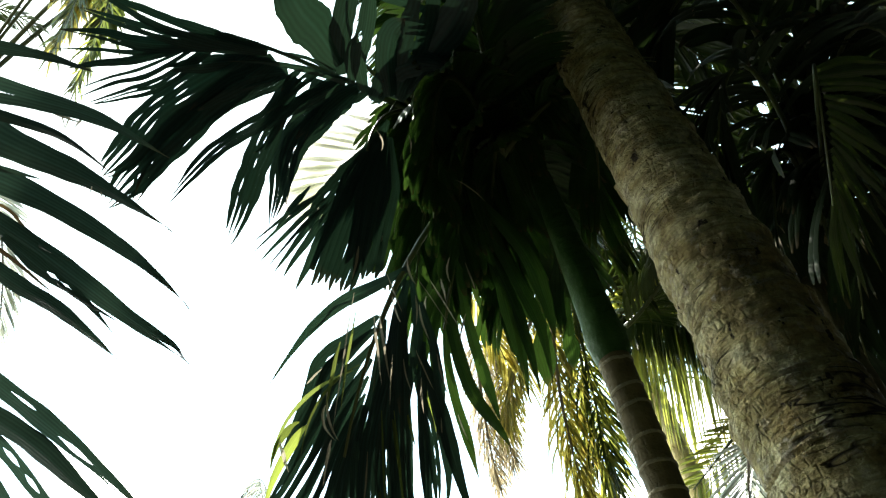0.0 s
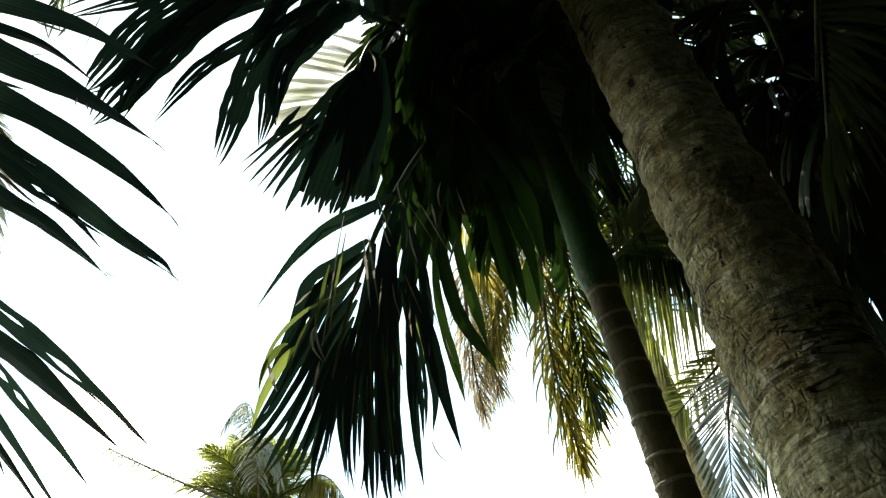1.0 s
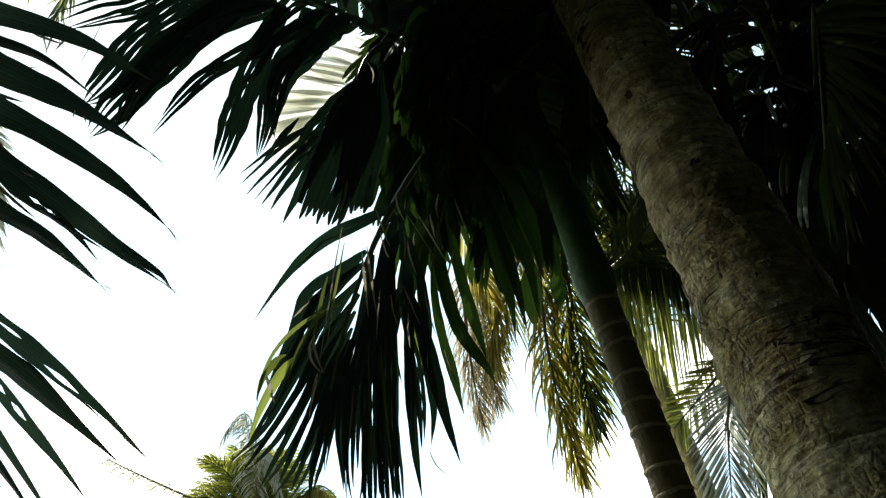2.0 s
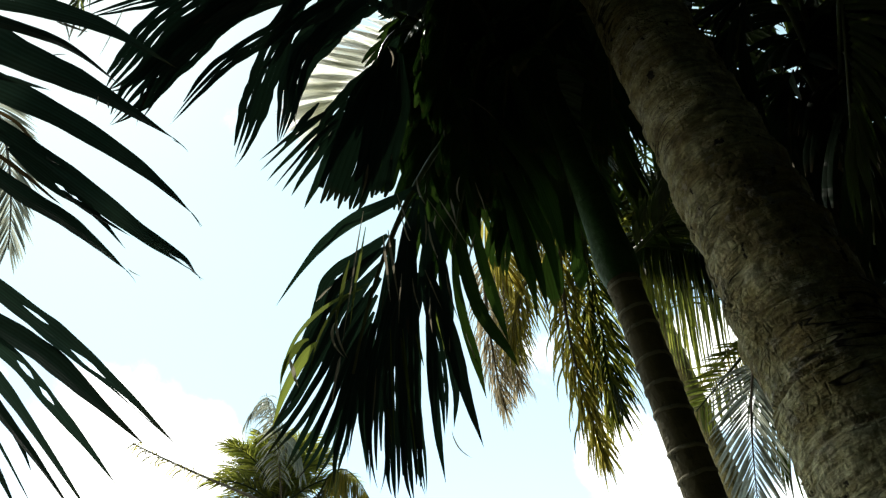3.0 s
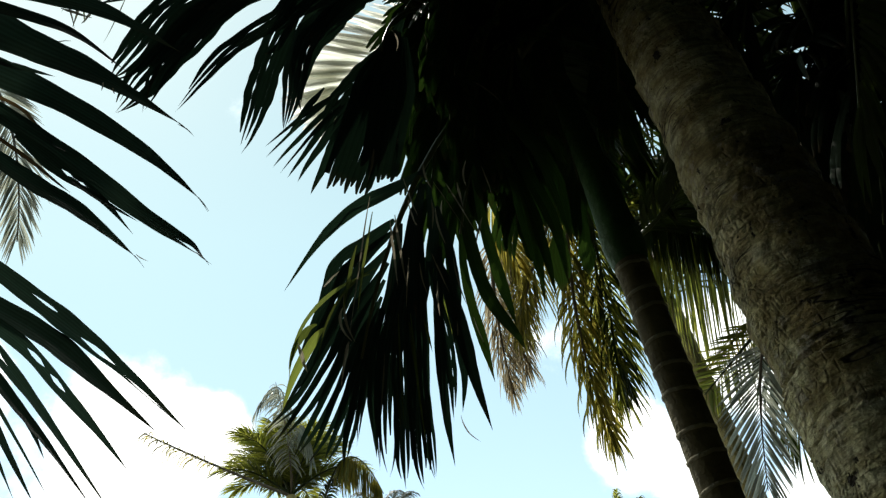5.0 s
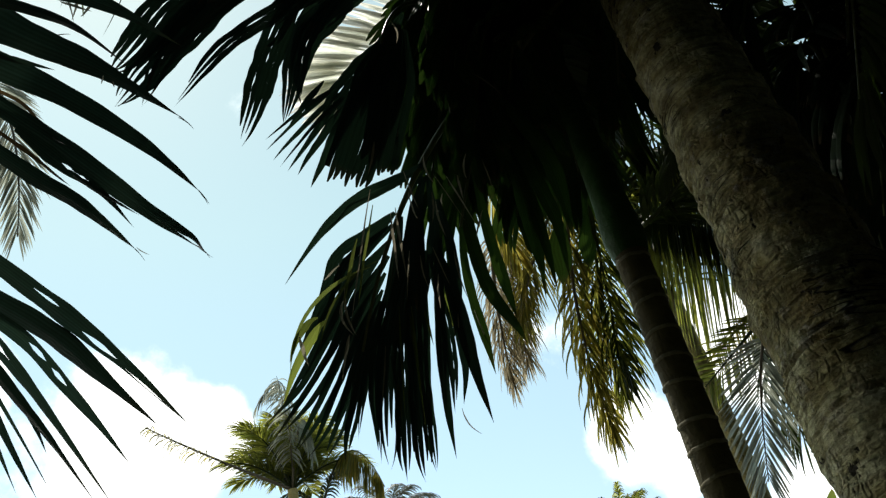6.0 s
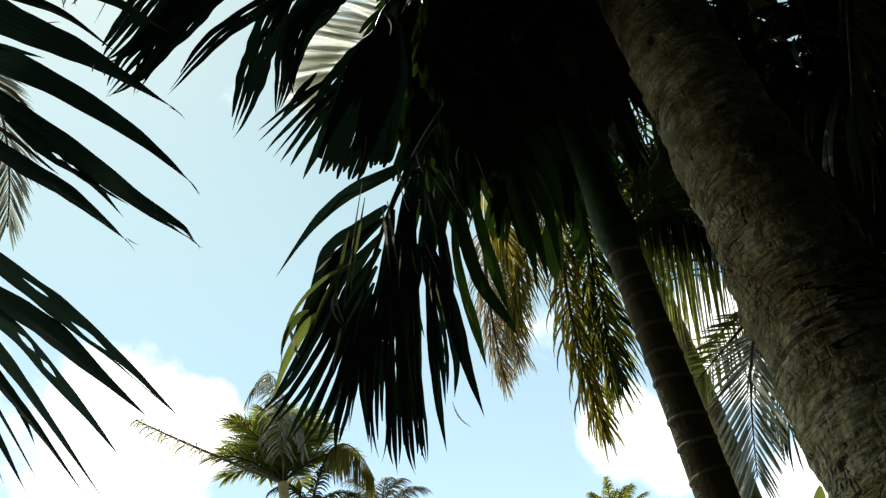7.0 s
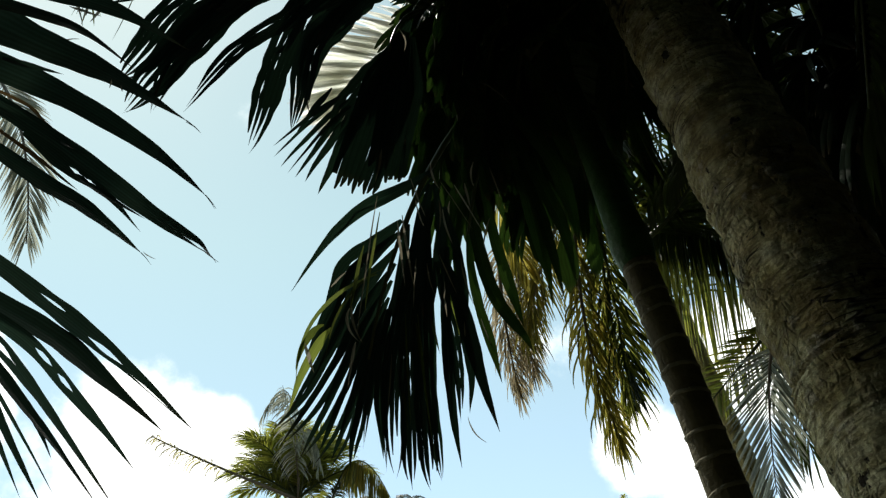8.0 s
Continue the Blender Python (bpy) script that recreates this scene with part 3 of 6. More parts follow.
def feather(palm, p0, p1, p2, pairs, length, width, material, stalk_material=None, r0=0.012, droop=0.6, sweep=(65, 25), vee=0.15, start=0.12,
            ribs=1, split=0.75, single=False, seed=1, up=(0, 0, 1), sides=(1, -1), ragged=0.14, jitter=0.12, label="", seg=6, profile=0.55, hang=0.0):
    """A whole frond: a stalk along three points with leaflets on both sides that sweep forward and droop."""
    rng = random.Random(seed)
    pts = (Vector(p0), Vector(p1), Vector(p2))
    fr = stalk(palm, pts, r0, r0 * 0.25, stalk_material or M_RACHIS, label)
    up = Vector(up)
    vs, fs, st = [], [], []
    for i in range(pairs):
        for sgn in sides:
            u = start + (0.985 - start) * (i + rng.uniform(-0.3, 0.3) + 0.5) / pairs
            u = min(u, 0.995)
            p, d = along(pts, u)
            s = d.cross(up)
            if s.length < 1e-3:
                s = d.cross(Vector((1, 0, 0)))
            s = s.normalized() * sgn
            n = (s.cross(d) * sgn).normalized()
            a = radians(sweep[0] + (sweep[1] - sweep[0]) * u + rng.uniform(-1, 1) * 60 * jitter)
            way = d * math.cos(a) + s * math.sin(a) + n * (vee + rng.uniform(-1, 1) * jitter)
            way.normalize()
            # hanging way, tilted off gravity to fit the camera's view
            if hang:
                way = (way * (1 - hang) + Vector((-0.38, 0.25, -0.89)) * hang).normalized()
            v = (u - start) / (1 - start)
            L = length * (profile + (1 - profile) * math.sin(math.pi * min(1, 0.15 + v * 0.8))) * rng.uniform(1 - jitter, 1 + jitter)
            g = Vector((0, 0, -1))
            mid = p + way * (L * 0.5) + g * (L * 0.12 * droop)
            tip = mid + (way * (1 - 0.45 * min(1, droop)) + g * (0.85 * droop)).normalized() * (L * 0.52)
            face = (n + Vector([rng.uniform(-0.3, 0.3) for _ in range(3)])).normalized()
            if single:
                vs, fs, st = [], [], []
            blade(vs, fs, st, p, mid, tip, width * rng.uniform(0.8, 1.15), face, rng, ribs, split, seg, 0.18, 0.3, ragged)
            if single:
                under(mesh_object("leaflet", vs, fs, material, strip=st), fr)
    if not single:
        tagged(under(mesh_object("foliage", vs, fs, material, strip=st), fr), kind="stuff")
    return fr


def trunk(palm, name, axis, radii, material, rings, ring_depth, rough, seed, sides=56, rows=260):
    """A palm stem along three points, with worn leaf-scar rings and an uneven skin."""
    pts = tuple(Vector(p) for p in axis)
    length = (pts[1] - pts[0]).length + (pts[2] - pts[1]).length
    vs, fs, st = [], [], []
    off = Vector((seed * 3.1, seed * 1.7, 0))
    for i in range(rows + 1):
        u = i / rows
        p, d = along(pts, u)
        s = d.cross(Vector((0, 1, 0.05))).normalized()
        n = s.cross(d).normalized()
        r = radii[0] + (radii[1] - radii[0]) * u + (radii[2] if len(radii) > 2 else 0) * (1 - u) ** 8
        for k in range(sides):
            a = 2 * math.pi * k / sides
            w = s * math.cos(a) + n * math.sin(a)
            q = p + w * r
            tilt = noise.noise(q * 2.2 + off) * 0.75 + noise.noise(q * 7 + off) * 0.18
            ph = (u * length * rings + tilt) % 1.0
            step = (ph ** 2.2 - 0.4) * ring_depth * (0.4 + 0.9 * abs(noise.noise(q * 3.1 - off)))
            lump = noise.noise(q * 5 + off) * rough * 0.45 + noise.noise(q * 15 + off) * rough * 0.6 + noise.noise(q * 34 + off) * rough * 0.42 + abs(noise.noise(q * 70 + off)) * rough * 0.3
            notch = -0.9 * ring_depth * math.exp(-((ph - 0.94) / 0.05) ** 2) * max(0.0, 0.4 + 1.5 * noise.noise(q * 4.3 + off))
            notch -= 0.55 * ring_depth * math.exp(-((ph - 0.45) / 0.04) ** 2) * min(1.0, max(0.0, 5.0 * noise.noise(q * 5.1 - off) - 0.6))
            notch -= 0.5 * ring_depth * math.exp(-((ph - 0.68) / 0.035) ** 2) * min(1.0, max(0.0, 5.0 * noise.noise(q * 6.3 + off * 2) - 0.8))
            vs.append(p + w * (r + step + lump + notch))
            st.append((math.cos(a) * r, math.sin(a) * r, u * length))
        if i:
            o = i * sides
            for k in range(sides):
                j = (k + 1) % sides
                fs.append((o + k, o + j, o - sides + j, o - sides + k))
    return under(mesh_object(name, vs, fs, material, strip=st), palm)


# ---------------------------------------------------------------- ground
def build_ground():
    vs, fs = [], []
    radii = [0.0, 1.5, 3, 5, 8, 12, 18, 30, 60, 150, 500, 1500]
    k = 48
    vs.append((0, 0, 0))
    for r in radii[1:]:
        for j in range(k):
            a = 2 * math.pi * j / k
            x, y = r * math.cos(a), r * math.sin(a)
            z = noise.noise(Vector((x * 0.25, y * 0.25, 0))) * 0.06 * (1 if r < 60 else 0)
            vs.append((x, y, z))
    for j in range(k):
        fs.append((0, 1 + j, 1 + (j + 1) % k))
    for i in range(len(radii) - 2):
        a, b = 1 + i * k, 1 + (i + 1) * k
        for j in range(k):
            fs.append((a + j, b + j, b + (j + 1) % k, a + (j + 1) % k))
    return tagged(mesh_object("ground", vs, fs, M_GROUND), "shaded bare soil and short grass of a palm grove", "ground", "", "structure")


build_ground()


def thicket(path, depth, height, leaf_size, count, seed, label):
    """A dense unseen bank of shrubs, added to block light, along a path on the ground: a lumpy body, its faces covered
    with leaves that stand off it.
    """
    rng = random.Random(seed)
    pts = [Vector((x, y, 0)) for x, y in path]
    vs, fs, spots = [], [], []
    step = max(0.35, depth * 0.3)
    line = []
    for a, b in zip(pts, pts[1:]):
        n = max(1, round((b - a).length / step))
        line += [a.lerp(b, i / n) for i in range(n)]
    line.append(pts[-1])
    ring = [(0.0, 0.0), (0.0, 0.2), (-0.06, 0.4), (0.0, 0.6), (0.1, 0.8), (0.3, 0.95), (0.6, 1.0), (0.85, 0.93), (1.0, 0.75), (1.05, 0.5), (1.0, 0.25), (1.0, 0.0)]
    for i, p in enumerate(line):
        way = (line[min(i + 1, len(line) - 1)] - line[max(i - 1, 0)]).normalized()
        out = way.cross(Vector((0, 0, 1)))
        tall = height * (1 + 0.14 * noise.noise(p * 0.45 + Vector((seed, 0, 0))))
        for c, h in ring:
            q = p + out * (c * depth) + Vector((0, 0, tall * h - 0.05))
            lump = noise.noise(q * 0.8 + Vector((0, seed, 0))) * 0.14 * depth + noise.noise(q * 2.7) * 0.07 * depth
            vs.append(q + (out * (1 if c > 0.5 else -1) + Vector((0, 0, 0.6 if h > 0.7 else 0))) * (lump if h else 0))
        k = len(ring)
        if i:
            for j in range(k - 1):
                o = i * k + j
                fs.append((o - k, o - k + 1, o + 1, o))
    k = len(ring)
    fs += [tuple(range(k - 1, -1, -1)), tuple(len(vs) - k + j for j in range(k))]
    body = len(fs) - 2
    for _ in range(count):
        a, b, c, d = (vs[j] for j in fs[rng.randrange(body)])
        u, v = rng.random(), rng.random()
        p = a.lerp(b, u).lerp(d.lerp(c, u), v)
        nor = (b - a).cross(d - a).normalized()
        size = leaf_size * rng.uniform(0.6, 1.4)
        way = (nor * 0.5 + Vector([rng.uniform(-1, 1) for _ in range(3)]) + Vector((0, 0, -0.3))).normalized()
        side = way.cross(nor + Vector([rng.uniform(-0.4, 0.4) for _ in range(3)])).normalized() * size * 0.24
        o = len(vs)
        vs += [p, p + way * size * 0.45 + side + nor * size * 0.1, p + way * size, p + way * size * 0.45 - side + nor * size * 0.1]
        fs += [(o, o + 1, o + 2), (o, o + 2, o + 3)]
    return tagged(mesh_object("thicket", vs, fs, M_BLOCKER, False), label, "thicket", "", "stuff")


# unseen banks around the view, added to keep sky light off the palms
thicket(((-10.0, 1.7), (-6.0, -0.3), (-3.0, -1.3), (4.4, -1.0), (4.6, 4.8)), 1.6, 10.0, 0.3, 22000, 3, "unseen dark leafy bank added to block light around the camera")
thicket(((22, 24), (-20, 24)), 2.5, 5.0, 0.6, 9000, 8, "unseen low dark bank added to block horizon light")

# ---------------------------------------------------------------- near coconut palm
coco = thing("coconut_palm", (0.50, 1.08, 0.0), "tall coconut palm with a rough grey-brown ringed trunk", "palm tree")
trunk(coco, "trunk", ((0.485, 1.08, -0.05), (0.640, 1.42, 2.5), (0.805, 1.80, 5.1)), (0.143, 0.104, 0.10), M_BARK, 9.0, 0.014, 0.009, 4, 140, 1500)
# crown set low and dense, mostly out of view, to shade the trunk
COCO_TOP = Vector((0.805, 1.80, 5.1))
for i in range(26):
    a = i * 2.399 + 0.4
    reach = 2.6 + 0.5 * math.sin(i * 1.7)
    out = Vector((math.cos(a), math.sin(a), 0))
    if out.x < 0.25 and out.y > -0.5:
        if i > 15 or (out.x < -0.2 and out.y > -0.25):
            continue
        reach *= 0.7
    lift = 1.5 - 0.085 * i
    feather(coco, COCO_TOP + out * 0.08, COCO_TOP + out * reach * 0.5 + Vector((0, 0, 0.35 + lift * 0.55)), COCO_TOP + out * reach + Vector((0, 0, lift - 1.0)),
            50, 0.85, 0.05, M_COCO, None, 0.03, 0.8, (70, 25), 0.2, seed=20 + i, label="feathery green coconut frond" if i == 0 else "", seg=4)

# unseen fronds added to keep sun patches off the trunk
for i in range(5):
    a = radians(208 + i * 12)
    out = Vector((math.cos(a), math.sin(a), 0))
    feather(coco, COCO_TOP + out * 0.08, COCO_TOP + out * 0.8 + Vector((0, 0, 0.45 + 0.1 * (i % 2))), COCO_TOP + out * 1.6 + Vector((0, 0, 0.3 + 0.1 * (i % 3))),
            50, 0.6, 0.055, M_COCO, None, 0.03, 0.5, (70, 25), 0.1, seed=220 + i, seg=4)

# ---------------------------------------------------------------- areca palm
areca = thing("areca_palm", (0.464, 2.15, 0.0), "areca palm with a slim ringed stem and broad drooping fronds", "palm tree")
AX = (Vector((0.464, 2.15, -0.05)), Vector((0.4795, 2.1065, 1.45)), Vector((0.495, 2.063, 2.885)))
trunk(areca, "stem", AX, (0.056, 0.049, 0.02), M_ARECA_TRUNK, 0.8, 0.0012, 0.0012, 9, 40, 220)
for i in range(30):
    u = 1 - (i * 0.088 + 0.02 + 0.012 * math.sin(i * 2.3)) / 2.94
    p, d = along(AX, u)
    r = 0.0515 + 0.007 * (1 - u)
    vs, fs = [], []
    sides = 40
    for j, (dz, dr) in enumerate(((-0.006, -0.0025), (-0.003, 0.0004), (0.003, 0.0006), (0.006, -0.0025))):
        for k in range(sides):
            a = 2 * math.pi * k / sides
            tilt = 0.006 * math.sin(a + i) + 0.003 * noise.noise(Vector((math.cos(a) * 2, math.sin(a) * 2, i)))
            vs.append(p + Vector((math.cos(a) * (r + dr), math.sin(a) * (r + dr), dz + tilt)))
        if j:
            o = j * sides
            for k in range(sides):
                fs.append((o - sides + k, o - sides + (k + 1) % sides, o + (k + 1) % sides, o + k))
    under(mesh_object("leaf_scar", vs, fs, M_SCAR), areca)
SHAFT = (Vector((0.495, 2.063, 2.88)), Vector((0.499, 2.050, 3.25)), Vector((0.500, 2.035, 3.68)))


def crownshaft():
    vs, fs = [], []
    sides, rows = 36, 60
    for i in range(rows + 1):
        u = i / rows
        p, d = along(SHAFT, u)
        r = 0.0498 + 0.0105 * (1 - math.exp(-u / 0.05)) + 0.006 * math.exp(-((u - 0.12) / 0.09) ** 2) - 0.022 * u
        for k in range(sides):
            a = 2 * math.pi * k / sides
            rr = r + 0.0018 * noise.noise(Vector((math.cos(a) * 2.5, math.sin(a) * 2.5, u * 1.5)))
            vs.append(p + Vector((math.cos(a) * rr, math.sin(a) * rr, 0)))
        if i:
            o = i * sides
            for k in range(sides):
                fs.append((o - sides + k, o - sides + (k + 1) % sides, o + (k + 1) % sides, o + k))
    tagged(under(mesh_object("crownshaft", vs, fs, M_SHAFT), areca), "smooth grey-green crownshaft")


crownshaft()
NODE = (0.362, 1.838, 3.615)

# frond that reaches out over the sky, its outer leaflets spread like a hand
f1 = stalk(areca, [Vector(v) for v in (NODE, (-0.087, 1.472, 3.740), (-0.372, 1.238, 3.751))], 0.014, 0.004, M_RACHIS, "arching areca frond with broad split leaflets")
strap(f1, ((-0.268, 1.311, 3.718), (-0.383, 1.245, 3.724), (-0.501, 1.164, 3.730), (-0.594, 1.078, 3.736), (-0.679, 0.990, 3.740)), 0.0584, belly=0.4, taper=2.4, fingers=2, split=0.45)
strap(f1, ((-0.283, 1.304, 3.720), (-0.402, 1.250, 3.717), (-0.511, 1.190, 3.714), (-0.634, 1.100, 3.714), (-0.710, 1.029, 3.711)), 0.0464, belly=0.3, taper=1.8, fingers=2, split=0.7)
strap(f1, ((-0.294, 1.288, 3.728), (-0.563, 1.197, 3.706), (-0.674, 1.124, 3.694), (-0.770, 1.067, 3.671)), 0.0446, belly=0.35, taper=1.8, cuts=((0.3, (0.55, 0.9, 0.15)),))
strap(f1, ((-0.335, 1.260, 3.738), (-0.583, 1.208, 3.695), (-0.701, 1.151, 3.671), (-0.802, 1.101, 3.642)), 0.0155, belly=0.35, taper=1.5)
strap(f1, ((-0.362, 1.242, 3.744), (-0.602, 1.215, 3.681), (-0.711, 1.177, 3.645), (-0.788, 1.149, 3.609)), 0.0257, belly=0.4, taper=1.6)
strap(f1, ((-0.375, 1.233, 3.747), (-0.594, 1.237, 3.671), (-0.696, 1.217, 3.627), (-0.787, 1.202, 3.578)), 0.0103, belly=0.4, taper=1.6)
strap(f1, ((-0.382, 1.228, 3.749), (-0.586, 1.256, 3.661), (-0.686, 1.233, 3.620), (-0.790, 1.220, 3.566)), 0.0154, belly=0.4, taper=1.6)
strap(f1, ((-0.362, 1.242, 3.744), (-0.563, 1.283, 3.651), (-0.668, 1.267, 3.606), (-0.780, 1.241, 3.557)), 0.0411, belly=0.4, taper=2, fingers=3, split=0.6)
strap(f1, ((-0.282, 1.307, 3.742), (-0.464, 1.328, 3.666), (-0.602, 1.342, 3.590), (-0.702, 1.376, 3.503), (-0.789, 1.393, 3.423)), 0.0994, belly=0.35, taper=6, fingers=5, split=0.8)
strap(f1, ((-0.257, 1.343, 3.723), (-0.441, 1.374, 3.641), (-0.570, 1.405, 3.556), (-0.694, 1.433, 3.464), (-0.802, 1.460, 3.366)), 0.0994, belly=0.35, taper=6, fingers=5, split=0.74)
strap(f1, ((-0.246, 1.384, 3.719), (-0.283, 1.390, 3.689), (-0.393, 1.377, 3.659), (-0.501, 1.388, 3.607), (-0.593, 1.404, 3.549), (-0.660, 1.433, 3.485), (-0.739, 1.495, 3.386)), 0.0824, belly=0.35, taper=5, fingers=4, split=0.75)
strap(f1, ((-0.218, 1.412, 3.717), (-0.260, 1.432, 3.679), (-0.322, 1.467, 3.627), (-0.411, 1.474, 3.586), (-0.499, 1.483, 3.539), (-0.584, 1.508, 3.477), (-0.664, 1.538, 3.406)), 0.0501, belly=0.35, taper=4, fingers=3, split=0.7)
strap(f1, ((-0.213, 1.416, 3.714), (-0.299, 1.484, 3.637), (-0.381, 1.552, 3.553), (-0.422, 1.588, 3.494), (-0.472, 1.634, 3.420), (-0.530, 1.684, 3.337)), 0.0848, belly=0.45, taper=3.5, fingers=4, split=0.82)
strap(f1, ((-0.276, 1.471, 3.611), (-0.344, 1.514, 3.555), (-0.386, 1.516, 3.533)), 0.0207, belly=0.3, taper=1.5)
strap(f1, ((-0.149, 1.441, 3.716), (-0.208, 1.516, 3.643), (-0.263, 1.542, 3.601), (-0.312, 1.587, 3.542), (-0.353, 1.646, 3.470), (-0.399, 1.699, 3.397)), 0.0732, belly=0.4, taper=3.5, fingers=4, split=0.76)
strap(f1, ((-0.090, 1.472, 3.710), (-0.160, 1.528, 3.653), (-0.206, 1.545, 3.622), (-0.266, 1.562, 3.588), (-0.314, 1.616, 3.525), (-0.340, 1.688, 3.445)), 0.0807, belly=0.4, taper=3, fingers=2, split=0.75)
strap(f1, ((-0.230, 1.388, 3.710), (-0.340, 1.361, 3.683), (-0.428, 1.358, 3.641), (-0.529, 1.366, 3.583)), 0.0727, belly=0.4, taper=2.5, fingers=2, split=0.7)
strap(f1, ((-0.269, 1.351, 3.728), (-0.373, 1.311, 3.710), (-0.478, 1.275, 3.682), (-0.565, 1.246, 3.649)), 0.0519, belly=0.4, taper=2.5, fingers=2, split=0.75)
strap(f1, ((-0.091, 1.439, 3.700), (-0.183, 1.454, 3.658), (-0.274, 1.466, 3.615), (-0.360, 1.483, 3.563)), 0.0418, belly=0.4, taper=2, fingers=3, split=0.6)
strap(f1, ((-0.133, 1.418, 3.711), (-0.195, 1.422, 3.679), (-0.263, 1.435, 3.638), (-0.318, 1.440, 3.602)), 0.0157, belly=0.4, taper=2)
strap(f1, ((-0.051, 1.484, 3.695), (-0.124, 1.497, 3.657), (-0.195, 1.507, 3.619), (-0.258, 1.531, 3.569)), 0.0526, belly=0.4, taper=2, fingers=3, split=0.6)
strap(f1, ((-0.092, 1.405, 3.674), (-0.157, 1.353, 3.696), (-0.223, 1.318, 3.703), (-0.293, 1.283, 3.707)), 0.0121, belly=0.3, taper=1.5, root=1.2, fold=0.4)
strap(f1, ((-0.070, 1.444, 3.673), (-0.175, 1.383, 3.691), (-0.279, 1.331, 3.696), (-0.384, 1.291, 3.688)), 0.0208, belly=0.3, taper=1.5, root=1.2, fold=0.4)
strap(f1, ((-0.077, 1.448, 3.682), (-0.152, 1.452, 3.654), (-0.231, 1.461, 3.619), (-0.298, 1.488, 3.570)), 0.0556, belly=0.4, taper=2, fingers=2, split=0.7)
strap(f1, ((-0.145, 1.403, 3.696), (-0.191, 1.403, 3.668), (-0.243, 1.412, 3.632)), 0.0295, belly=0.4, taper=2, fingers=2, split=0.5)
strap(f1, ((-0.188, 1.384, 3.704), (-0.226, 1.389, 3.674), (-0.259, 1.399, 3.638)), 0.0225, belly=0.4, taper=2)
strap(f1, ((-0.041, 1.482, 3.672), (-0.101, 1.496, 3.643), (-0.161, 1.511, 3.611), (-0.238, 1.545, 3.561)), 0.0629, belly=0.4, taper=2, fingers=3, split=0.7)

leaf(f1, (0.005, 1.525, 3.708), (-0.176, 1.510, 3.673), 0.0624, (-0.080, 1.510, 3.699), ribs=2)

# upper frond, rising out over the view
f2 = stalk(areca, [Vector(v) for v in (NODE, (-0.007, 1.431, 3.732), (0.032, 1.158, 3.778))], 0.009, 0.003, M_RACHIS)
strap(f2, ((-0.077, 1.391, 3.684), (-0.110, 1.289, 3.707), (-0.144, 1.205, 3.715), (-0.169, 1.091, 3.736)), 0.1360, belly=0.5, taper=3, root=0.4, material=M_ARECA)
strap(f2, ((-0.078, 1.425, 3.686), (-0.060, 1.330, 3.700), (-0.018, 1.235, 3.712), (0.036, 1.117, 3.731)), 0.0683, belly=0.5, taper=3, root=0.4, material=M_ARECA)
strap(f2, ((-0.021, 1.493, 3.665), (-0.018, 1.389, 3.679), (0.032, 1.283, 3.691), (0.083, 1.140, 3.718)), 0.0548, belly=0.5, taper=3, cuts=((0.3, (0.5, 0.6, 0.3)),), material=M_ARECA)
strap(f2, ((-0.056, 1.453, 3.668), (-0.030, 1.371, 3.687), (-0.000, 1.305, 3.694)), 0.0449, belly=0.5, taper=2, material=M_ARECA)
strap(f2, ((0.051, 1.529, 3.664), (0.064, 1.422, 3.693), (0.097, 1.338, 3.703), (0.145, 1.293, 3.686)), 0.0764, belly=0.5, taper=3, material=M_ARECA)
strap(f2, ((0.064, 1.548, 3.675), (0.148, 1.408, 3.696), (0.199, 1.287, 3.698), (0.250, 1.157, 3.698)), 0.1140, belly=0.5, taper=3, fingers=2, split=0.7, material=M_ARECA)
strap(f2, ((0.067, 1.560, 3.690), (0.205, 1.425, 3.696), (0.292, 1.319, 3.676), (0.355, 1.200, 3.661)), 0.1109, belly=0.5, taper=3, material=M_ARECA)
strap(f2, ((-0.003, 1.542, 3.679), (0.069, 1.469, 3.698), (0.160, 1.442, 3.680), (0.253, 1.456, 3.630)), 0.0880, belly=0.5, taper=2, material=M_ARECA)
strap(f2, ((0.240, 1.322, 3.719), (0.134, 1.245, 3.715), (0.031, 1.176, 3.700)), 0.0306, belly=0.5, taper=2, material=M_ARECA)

# frond that hangs towards the open side
f3 = stalk(areca, [Vector(v) for v in (NODE, (0.100, 1.560, 3.610), (-0.054, 1.498, 3.397))], 0.009, 0.004, M_RACHIS)
leaf(f3, (0.002, 1.505, 3.472), (-0.246, 1.649, 3.045), 0.1457, (-0.130, 1.573, 3.223), ribs=9, split=0.9, ragged=0.10)
strap(f3, ((-0.016, 1.508, 3.428), (-0.114, 1.538, 3.361), (-0.200, 1.560, 3.297), (-0.276, 1.602, 3.208)), 0.0738, belly=0.4, taper=3, fingers=3, split=0.75)
leaf(f3, (0.025, 1.500, 3.510), (-0.215, 1.590, 3.195), 0.0500, (-0.066, 1.520, 3.370), ribs=3, split=0.8)
leaf(f3, (0.013, 1.517, 3.457), (-0.165, 1.679, 3.055), 0.1227, (-0.076, 1.576, 3.219), ribs=5, split=0.8)
